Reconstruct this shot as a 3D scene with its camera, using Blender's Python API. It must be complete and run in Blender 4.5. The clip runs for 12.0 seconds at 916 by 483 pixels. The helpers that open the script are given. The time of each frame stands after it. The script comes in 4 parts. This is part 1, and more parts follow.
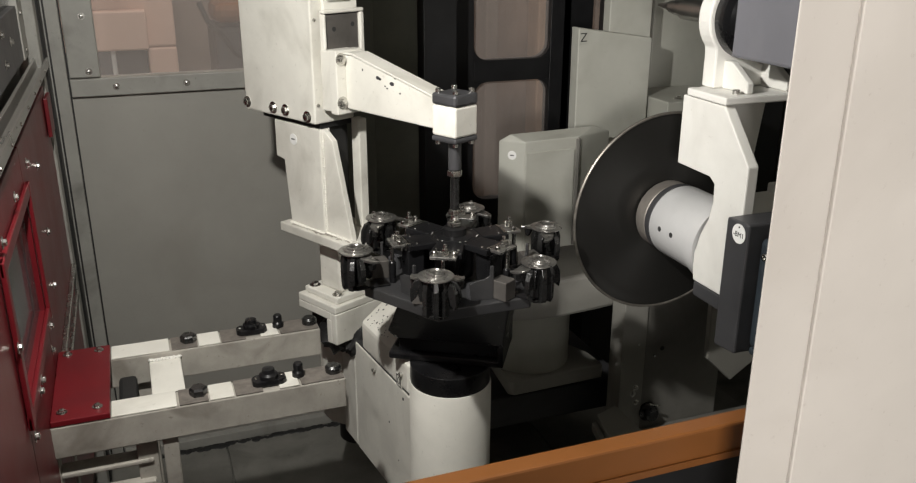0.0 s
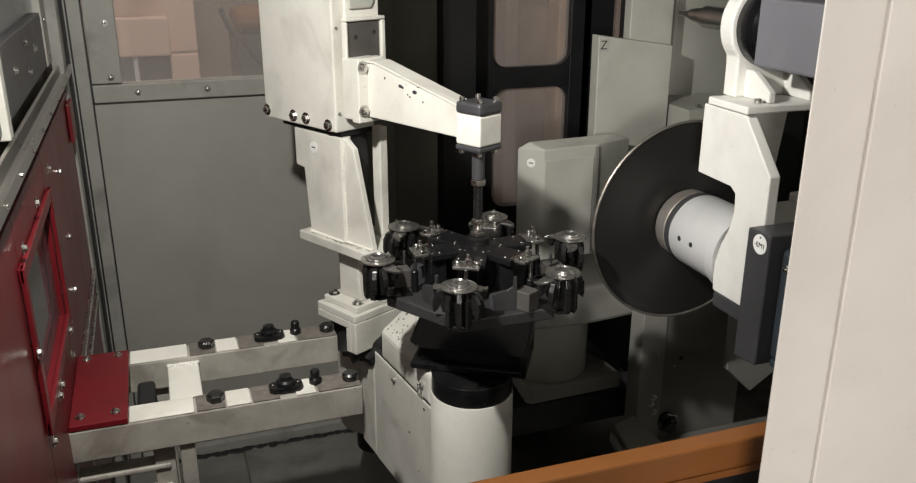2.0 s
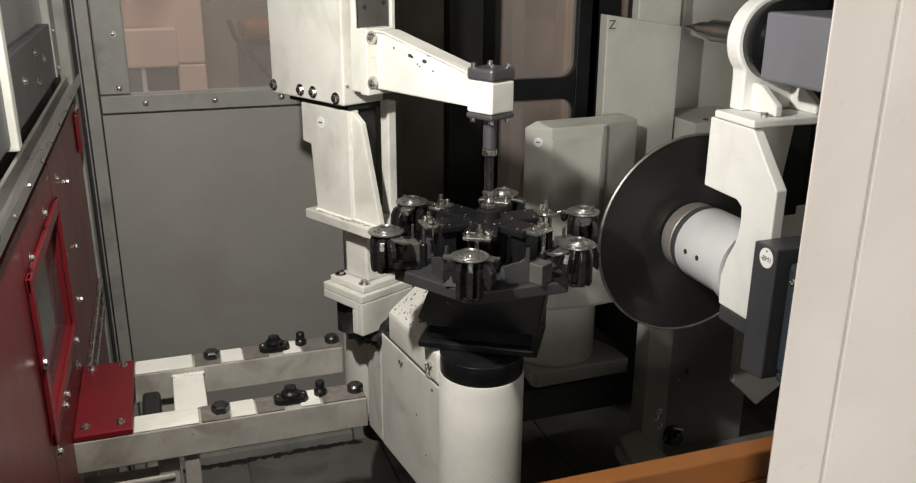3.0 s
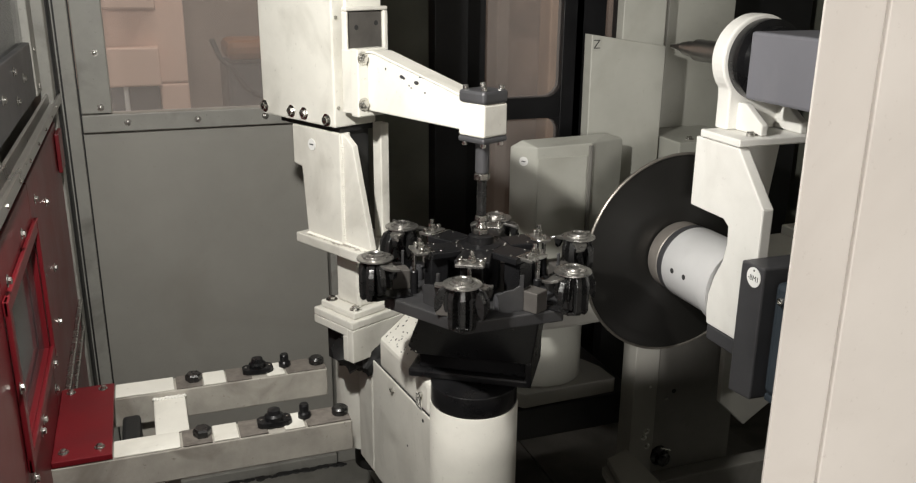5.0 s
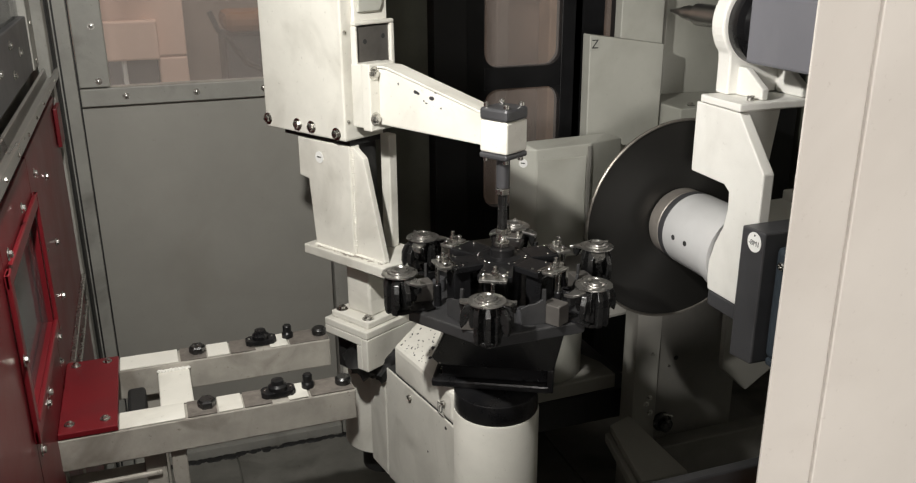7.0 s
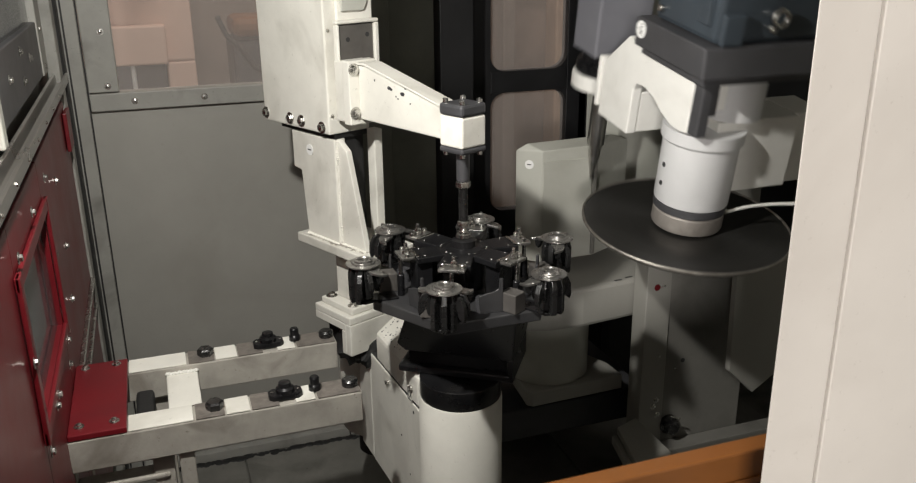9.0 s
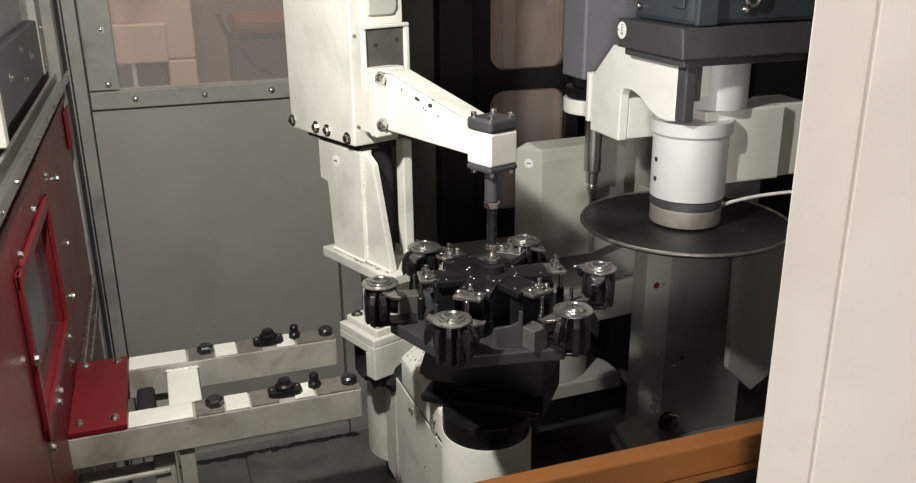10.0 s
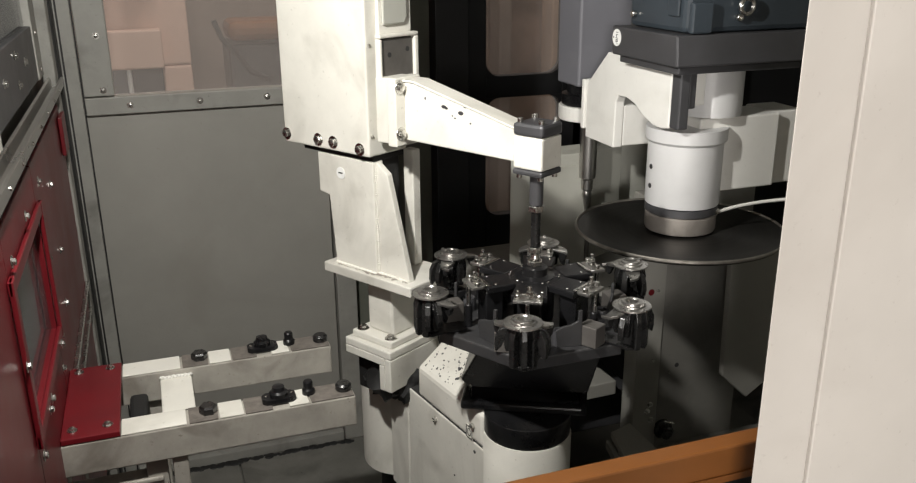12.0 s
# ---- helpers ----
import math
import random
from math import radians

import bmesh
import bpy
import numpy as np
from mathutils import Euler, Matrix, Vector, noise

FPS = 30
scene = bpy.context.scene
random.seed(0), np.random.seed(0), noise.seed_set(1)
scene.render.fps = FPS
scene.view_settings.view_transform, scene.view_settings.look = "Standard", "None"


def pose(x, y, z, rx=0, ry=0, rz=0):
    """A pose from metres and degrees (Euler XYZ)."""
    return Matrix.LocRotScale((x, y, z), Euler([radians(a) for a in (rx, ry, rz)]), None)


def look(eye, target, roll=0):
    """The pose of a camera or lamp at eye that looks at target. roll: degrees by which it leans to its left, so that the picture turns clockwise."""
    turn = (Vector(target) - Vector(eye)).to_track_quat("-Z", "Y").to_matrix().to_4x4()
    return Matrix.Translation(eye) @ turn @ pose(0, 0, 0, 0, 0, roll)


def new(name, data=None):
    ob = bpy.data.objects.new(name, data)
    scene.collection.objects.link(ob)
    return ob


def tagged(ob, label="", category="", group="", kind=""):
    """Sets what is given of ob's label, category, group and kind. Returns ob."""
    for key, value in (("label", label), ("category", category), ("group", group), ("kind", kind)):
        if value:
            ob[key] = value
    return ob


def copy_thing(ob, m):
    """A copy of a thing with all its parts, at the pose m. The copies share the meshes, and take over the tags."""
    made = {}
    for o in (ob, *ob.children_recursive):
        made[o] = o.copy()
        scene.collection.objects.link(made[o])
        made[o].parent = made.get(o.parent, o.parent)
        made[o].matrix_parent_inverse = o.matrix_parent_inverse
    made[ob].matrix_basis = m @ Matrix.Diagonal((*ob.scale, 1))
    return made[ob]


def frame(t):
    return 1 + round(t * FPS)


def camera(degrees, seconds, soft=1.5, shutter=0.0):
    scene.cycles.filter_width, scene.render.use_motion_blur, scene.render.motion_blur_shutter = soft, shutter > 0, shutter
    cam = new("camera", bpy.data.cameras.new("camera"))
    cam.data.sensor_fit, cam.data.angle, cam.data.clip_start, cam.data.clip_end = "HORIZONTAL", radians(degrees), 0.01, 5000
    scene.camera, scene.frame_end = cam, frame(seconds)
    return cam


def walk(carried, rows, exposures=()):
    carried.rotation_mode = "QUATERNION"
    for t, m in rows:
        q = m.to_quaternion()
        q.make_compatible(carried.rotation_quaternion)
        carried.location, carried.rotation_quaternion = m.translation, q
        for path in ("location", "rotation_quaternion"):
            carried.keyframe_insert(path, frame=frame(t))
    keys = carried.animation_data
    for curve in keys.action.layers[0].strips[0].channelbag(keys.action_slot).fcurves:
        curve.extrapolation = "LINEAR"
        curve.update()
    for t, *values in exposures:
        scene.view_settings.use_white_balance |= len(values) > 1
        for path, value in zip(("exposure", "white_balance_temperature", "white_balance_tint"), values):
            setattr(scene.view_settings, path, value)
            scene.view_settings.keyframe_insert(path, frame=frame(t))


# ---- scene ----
cam = camera(55.63, 12.0, soft=1.2, shutter=0.4)
PATH = [
    (0, pose(-0.0066, -0.0072, 1.5993, 70.08, -0.18, -20.60)),
    (0.5, pose(-0.0048, -0.0071, 1.5996, 69.82, 0.00, -20.41)),
    (1, pose(-0.0055, -0.0067, 1.5991, 69.82, 0.08, -20.15)),
    (1.5, pose(-0.0047, -0.0038, 1.5997, 70.04, 0.02, -19.72)),
    (2, pose(-0.0032, -0.0009, 1.6022, 70.45, -0.16, -19.31)),
    (2.5, pose(-0.0050, 0.0006, 1.6022, 70.86, -0.36, -19.09)),
    (3, pose(-0.0041, -0.0003, 1.6037, 71.19, -0.33, -18.88)),
    (5, pose(-0.0024, 0.0150, 1.6015, 72.43, -0.50, -19.92)),
    (5.5, pose(-0.0052, 0.0117, 1.6010, 73.34, -0.47, -19.98)),
    (6, pose(-0.0047, 0.0078, 1.6015, 72.75, -0.37, -20.09)),
    (6.5, pose(0.0002, 0.0090, 1.5984, 71.36, -0.05, -20.10)),
    (7, pose(0.0027, 0.0117, 1.5956, 70.58, 0.26, -19.94)),
    (9, pose(0.0045, 0.0022, 1.5984, 70.78, 0.55, -19.47)),
    (9.5, pose(0.0052, -0.0035, 1.5992, 70.68, 0.52, -19.38)),
    (10, pose(0.0061, -0.0054, 1.5995, 70.67, 0.53, -19.40)),
    (10.5, pose(0.0072, -0.0046, 1.5993, 70.82, 0.60, -19.51)),
    (11, pose(0.0081, -0.0027, 1.6014, 70.96, 0.52, -19.65)),
    (11.5, pose(0.0100, -0.0054, 1.6031, 71.09, 0.47, -19.66)),
    (12, pose(0.0093, -0.0045, 1.6009, 71.06, 0.37, -19.62)),
]
walk(cam, PATH, [(0, -0.16), (2, -0.16), (3, -0.12), (5, -0.08), (7, -0.13), (8.8, -0.11), (9.5, -0.03), (10.2, -0.01), (11, -0.09), (12, -0.10)])

# ---- light ----
world = bpy.data.worlds.new("hall")
scene.world = world
world.use_nodes = True
world.node_tree.nodes["Background"].inputs[0].default_value = (1.0, 0.91, 0.81, 1)
world.node_tree.nodes["Background"].inputs[1].default_value = 0.25


def area_lamp(name, eye, target, power, size_x, size_y, colour):
    d = bpy.data.lights.new(name, "AREA")
    d.shape, d.size, d.size_y, d.energy, d.color = "RECTANGLE", size_x, size_y, power, colour
    ob = new(name, d)
    ob.matrix_world = look(eye, target)
    return ob


area_lamp("machine_lamp", (-0.05, 1.06, 1.87), (0.68, 1.80, 1.0), 25, 0.04, 0.05, (1.0, 0.972, 0.915))
area_lamp("hall_lamp", (-1.30, -2.4, 1.80), (0.8, 1.5, 1.1), 165, 0.8, 0.4, (1.0, 0.955, 0.91))
area_lamp("rear_hall_lamp", (1.0, 3.3, 3.4), (0.9, 4.3, 1.1), 40, 2.2, 0.5, (1.0, 0.93, 0.86))


# ---- materials ----
def surface(name, colour, rough=0.5, metal=0.0, vary=0.12, scale=14.0, stain=(0.05, 0.04, 0.03), dirt=0.0, bump=0.0, grain=220.0, coat=0.0, edge=None):
    """A painted, cast or ground surface: two scales of tone, stains and fine relief."""
    mat = bpy.data.materials.new(name)
    mat.use_nodes = True
    nt = mat.node_tree
    N, L = nt.nodes, nt.links
    bsdf = N["Principled BSDF"]
    co = N.new("ShaderNodeTexCoord")
    info = N.new("ShaderNodeObjectInfo")
    shift = N.new("ShaderNodeVectorMath")
    shift.operation = "ADD"
    L.new(co.outputs["Object"], shift.inputs[0])
    L.new(info.outputs["Random"], shift.inputs[1])
    big = N.new("ShaderNodeTexNoise")
    big.inputs["Scale"].default_value, big.inputs["Detail"].default_value, big.inputs["Roughness"].default_value = scale, 6, 0.62
    L.new(shift.outputs[0], big.inputs["Vector"])
    fine = N.new("ShaderNodeTexNoise")
    fine.inputs["Scale"].default_value, fine.inputs["Detail"].default_value = grain, 3
    L.new(shift.outputs[0], fine.inputs["Vector"])
    tone = N.new("ShaderNodeValToRGB")
    tone.color_ramp.elements[0].position, tone.color_ramp.elements[1].position = 0.3, 0.7
    tone.color_ramp.elements[0].color = (*[c * (1 - vary) for c in colour], 1)
    tone.color_ramp.elements[1].color = (*[min(1, c * (1 + vary * 0.6)) for c in colour], 1)
    L.new(big.outputs["Fac"], tone.inputs["Fac"])
    last = tone.outputs["Color"]
    if dirt > 0:
        smear = N.new("ShaderNodeTexNoise")
        smear.inputs["Scale"].default_value, smear.inputs["Detail"].default_value, smear.inputs["Distortion"].default_value = scale * 0.6, 8, 0.8
        L.new(shift.outputs[0], smear.inputs["Vector"])
        ramp = N.new("ShaderNodeValToRGB")
        ramp.color_ramp.elements[0].position, ramp.color_ramp.elements[1].position = 0.52, 0.78
        ramp.color_ramp.elements[1].color = (dirt, dirt, dirt, 1)
        L.new(smear.outputs["Fac"], ramp.inputs["Fac"])
        mix = N.new("ShaderNodeMix")
        mix.data_type = "RGBA"
        L.new(ramp.outputs["Color"], mix.inputs["Factor"])
        L.new(last, mix.inputs["A"])
        mix.inputs["B"].default_value = (*stain, 1)
        last = mix.outputs["Result"]
    if dirt > 0.2:
        speck = N.new("ShaderNodeTexNoise")
        speck.inputs["Scale"].default_value, speck.inputs["Detail"].default_value, speck.inputs["Roughness"].default_value = 75, 5, 0.7
        L.new(shift.outputs[0], speck.inputs["Vector"])
        cut = N.new("ShaderNodeValToRGB")
        cut.color_ramp.elements[0].position, cut.color_ramp.elements[1].position = 0.63, 0.74
        cut.color_ramp.elements[1].color = (dirt, dirt, dirt, 1)
        L.new(speck.outputs["Fac"], cut.inputs["Fac"])
        mix2 = N.new("ShaderNodeMix")
        mix2.data_type = "RGBA"
        L.new(cut.outputs["Color"], mix2.inputs["Factor"])
        L.new(last, mix2.inputs["A"])
        mix2.inputs["B"].default_value = (*stain, 1)
        last = mix2.outputs["Result"]
    L.new(last, bsdf.inputs["Base Color"])
    rr = N.new("ShaderNodeMapRange")
    rr.inputs["To Min"].default_value, rr.inputs["To Max"].default_value = max(0.03, rough - 0.12), min(1, rough + 0.12)
    L.new(big.outputs["Fac"], rr.inputs["Value"])
    L.new(rr.outputs["Result"], bsdf.inputs["Roughness"])
    bsdf.inputs["Metallic"].default_value = metal
    bsdf.inputs["Coat Weight"].default_value = coat
    if bump > 0:
        b = N.new("ShaderNodeBump")
        b.inputs["Strength"].default_value, b.inputs["Distance"].default_value = bump, 0.002
        L.new(fine.outputs["Fac"], b.inputs["Height"])
        L.new(b.outputs["Normal"], bsdf.inputs["Normal"])
    return mat


CREAM = surface("cream_machine_paint", (0.71, 0.695, 0.635), 0.42, 0, 0.08, 9, (0.22, 0.20, 0.16), 0.45, 0.06)
WORN = surface("worn_beam_paint", (0.37, 0.35, 0.31), 0.48, 0.05, 0.2, 14, (0.12, 0.10, 0.08), 0.85, 0.10)
WHITE = surface("white_machine_paint", (0.78, 0.77, 0.73), 0.45, 0, 0.05, 8, (0.3, 0.28, 0.24), 0.25, 0.04)
GREY = surface("grey_panel_paint", (0.31, 0.302, 0.275), 0.5, 0, 0.07, 5, (0.16, 0.14, 0.11), 0.25, 0.04)
PALE = surface("pale_green_grey_paint", (0.44, 0.44, 0.395), 0.45, 0, 0.07, 7, (0.2, 0.18, 0.14), 0.3, 0.04)
FRAME = surface("grey_frame_paint", (0.30, 0.295, 0.27), 0.5, 0, 0.12, 12, (0.04, 0.035, 0.03), 0.5, 0.06)
DULL = surface("dull_grey_paint", (0.22, 0.213, 0.195), 0.5, 0, 0.12, 8, (0.06, 0.055, 0.045), 0.4, 0.05)
OLIVE = surface("dark_olive_sheet", (0.16, 0.165, 0.135), 0.55, 0, 0.2, 6, (0.02, 0.02, 0.02), 0.3, 0.05)
BLACK = surface("black_oxide_steel", (0.011, 0.011, 0.012), 0.30, 0.1, 0.3, 18, (0.06, 0.055, 0.05), 0.25, 0.12)
TABLE_STEEL = surface("dark_table_steel", (0.055, 0.055, 0.057), 0.36, 0.4, 0.2, 22, (0.10, 0.095, 0.09), 0.3, 0.1)
# black paint of frames, also the painted shade behind the upper column
FRAME_SHADE = surface("black_frame_paint", (0.012, 0.012, 0.013), 0.45, 0, 0.2, 10, (0.03, 0.03, 0.03), 0.2, 0.05)
CHAR = surface("charcoal_anodised_metal", (0.075, 0.075, 0.08), 0.42, 0.35, 0.15, 10, (0.03, 0.03, 0.03), 0.3, 0.05)
LILAC = surface("motor_grey_paint", (0.17, 0.17, 0.19), 0.5, 0, 0.06, 8, (0.4, 0.4, 0.4), 0.15, 0.04)
NAVY = surface("dark_blue_grey_paint", (0.035, 0.045, 0.055), 0.4, 0, 0.15, 10, (0.02, 0.02, 0.02), 0.3, 0.05)
STEEL = surface("bright_steel", (0.62, 0.61, 0.58), 0.26, 1, 0.12, 30, (0.12, 0.1, 0.08), 0.18, 0.05)
CHROME = surface("worn_chrome_rail", (0.50, 0.49, 0.47), 0.30, 1, 0.10, 5, (0.1, 0.09, 0.08), 0.25, 0.0)
SPINDLE = surface("satin_spindle_steel", (0.62, 0.62, 0.62), 0.42, 0.12, 0.06, 9, (0.3, 0.3, 0.3), 0.2, 0.02)
IRON = surface("dark_cast_iron", (0.060, 0.060, 0.060), 0.28, 0.8, 0.3, 40, (0.03, 0.03, 0.03), 0.4, 0.25, 320)
CAST = surface("ground_cast_top", (0.40, 0.39, 0.37), 0.30, 0.9, 0.25, 60, (0.1, 0.1, 0.1), 0.45, 0.2, 300)
GRIT = surface("dark_abrasive_disc", (0.022, 0.020, 0.018), 0.34, 0.6, 0.03, 12, (0.08, 0.07, 0.06), 0.0, 0.03, 500)
def ringed(mat, rough, spread):
    """Turned marks: gloss that varies only with the distance from the axis."""
    N, L = mat.node_tree.nodes, mat.node_tree.links
    bsdf = N["Principled BSDF"]
    for link in list(bsdf.inputs["Base Color"].links) + list(bsdf.inputs["Roughness"].links) + list(bsdf.inputs["Normal"].links):
        L.remove(link)
    co = N.new("ShaderNodeTexCoord")
    flat = N.new("ShaderNodeVectorMath")
    flat.operation = "MULTIPLY"
    flat.inputs[1].default_value = (1, 0, 1)
    L.new(co.outputs["Object"], flat.inputs[0])
    far = N.new("ShaderNodeVectorMath")
    far.operation = "LENGTH"
    L.new(flat.outputs[0], far.inputs[0])
    wave = N.new("ShaderNodeTexNoise")
    wave.noise_dimensions = "1D"
    wave.inputs["Scale"].default_value, wave.inputs["Detail"].default_value = 60, 4
    L.new(far.outputs["Value"], wave.inputs["W"])
    rr = N.new("ShaderNodeMapRange")
    rr.inputs["To Min"].default_value, rr.inputs["To Max"].default_value = rough - spread, rough + spread
    L.new(wave.outputs["Fac"], rr.inputs["Value"])
    L.new(rr.outputs["Result"], bsdf.inputs["Roughness"])
    tangent = N.new("ShaderNodeTangent")
    tangent.direction_type, tangent.axis = "RADIAL", "Y"
    bsdf.inputs["Anisotropic"].default_value = 0.7
    L.new(tangent.outputs["Tangent"], bsdf.inputs["Tangent"])


ringed(GRIT, 0.40, 0.06)
BLACK.node_tree.nodes["Principled BSDF"].inputs["Specular IOR Level"].default_value = 0.3
GRIT.node_tree.nodes["Principled BSDF"].inputs["Base Color"].default_value = (0.032, 0.031, 0.029, 1)
RIM = surface("worn_disc_rim", (0.30, 0.28, 0.25), 0.4, 0.8, 0.25, 50, (0.1, 0.08, 0.06), 0.4, 0.2, 400)
HUB = surface("brown_grey_hub_steel", (0.36, 0.33, 0.30), 0.42, 0.5, 0.15, 20, (0.06, 0.05, 0.04), 0.3, 0.06)
RED = surface("red_panel_paint", (0.125, 0.006, 0.010), 0.38, 0, 0.2, 6, (0.06, 0.01, 0.012), 0.5, 0.05)
# orange of the bar that mimics a reflection, and of the hall machine's cover
ORANGE = surface("orange_rail_paint", (0.19, 0.068, 0.015), 0.45, 0, 0.12, 8, (0.25, 0.08, 0.02), 0.35, 0.05)
RUBBER = surface("black_rubber", (0.012, 0.012, 0.012), 0.6, 0, 0.2, 20, (0.03, 0.03, 0.03), 0.3, 0.2)
FLOOR = surface("oily_steel_floor", (0.21, 0.205, 0.185), 0.42, 0.2, 0.25, 7, (0.04, 0.035, 0.03), 0.75, 0.08)
DOOR = surface("cream_door_paint", (0.70, 0.66, 0.61), 0.5, 0, 0.05, 4, (0.4, 0.35, 0.3), 0.3, 0.03)
PAD = surface("bare_wear_pad", (0.20, 0.18, 0.16), 0.5, 0.3, 0.3, 60, (0.06, 0.05, 0.04), 0.5, 0.15)
PAPER = surface("white_label", (0.78, 0.78, 0.76), 0.6, 0, 0.03, 20, (0.5, 0.5, 0.5), 0.1, 0)
INK = surface("label_ink", (0.03, 0.03, 0.03), 0.6, 0, 0.1, 20)
PEACH = surface("hall_peach_cabinet", (0.72, 0.50, 0.40), 0.6, 0, 0.05, 3, (0.5, 0.35, 0.28), 0.25, 0.03)
BROWN = surface("hall_brown_rack", (0.27, 0.185, 0.14), 0.6, 0, 0.45, 4, (0.09, 0.06, 0.045), 0.7, 0.03)
PLATE = surface("bare_brownish_steel", (0.15, 0.14, 0.13), 0.42, 0.5, 0.2, 14, (0.06, 0.05, 0.04), 0.4, 0.06)
TAN = surface("hall_tan_post", (0.40, 0.26, 0.17), 0.6, 0, 0.15, 6, (0.2, 0.12, 0.08), 0.3, 0.03)
BRICKY = surface("hall_brown_wall", (0.26, 0.20, 0.165), 0.7, 0, 0.25, 3, (0.1, 0.07, 0.05), 0.5, 0.05)
HOSE = surface("pale_hose", (0.7, 0.69, 0.65), 0.4, 0, 0.05, 20, (0.3, 0.3, 0.3), 0.2, 0)


def glass_pane(name, tint, alpha):
    mat = bpy.data.materials.new(name)
    mat.use_nodes = True
    b = mat.node_tree.nodes["Principled BSDF"]
    b.inputs["Base Color"].default_value = (*tint, 1)
    b.inputs["Roughness"].default_value = 0.08
    b.inputs["Alpha"].default_value = alpha
    return mat


GLASS = glass_pane("smoky_glass", (0.5, 0.45, 0.42), 0.25)
DUSTY = glass_pane("dusty_glass", (0.17, 0.175, 0.18), 0.6)


def glowing(name, colour, strength):
    mat = bpy.data.materials.new(name)
    mat.use_nodes = True
    b = mat.node_tree.nodes["Principled BSDF"]
    b.inputs["Base Color"].default_value = (0.1, 0.03, 0.01, 1)
    b.inputs["Emission Color"].default_value = (*colour, 1)
    b.inputs["Emission Strength"].default_value = strength
    return mat


GLOW = glowing("white_hot_spark", (1.0, 0.36, 0.12), 4.0)
EMBER = glowing("red_hot_spark", (1.0, 0.20, 0.08), 2.0)


# ---- mesh tools ----
def turn_to(direction):
    return Vector(direction).to_track_quat("Z", "Y").to_matrix().to_4x4()


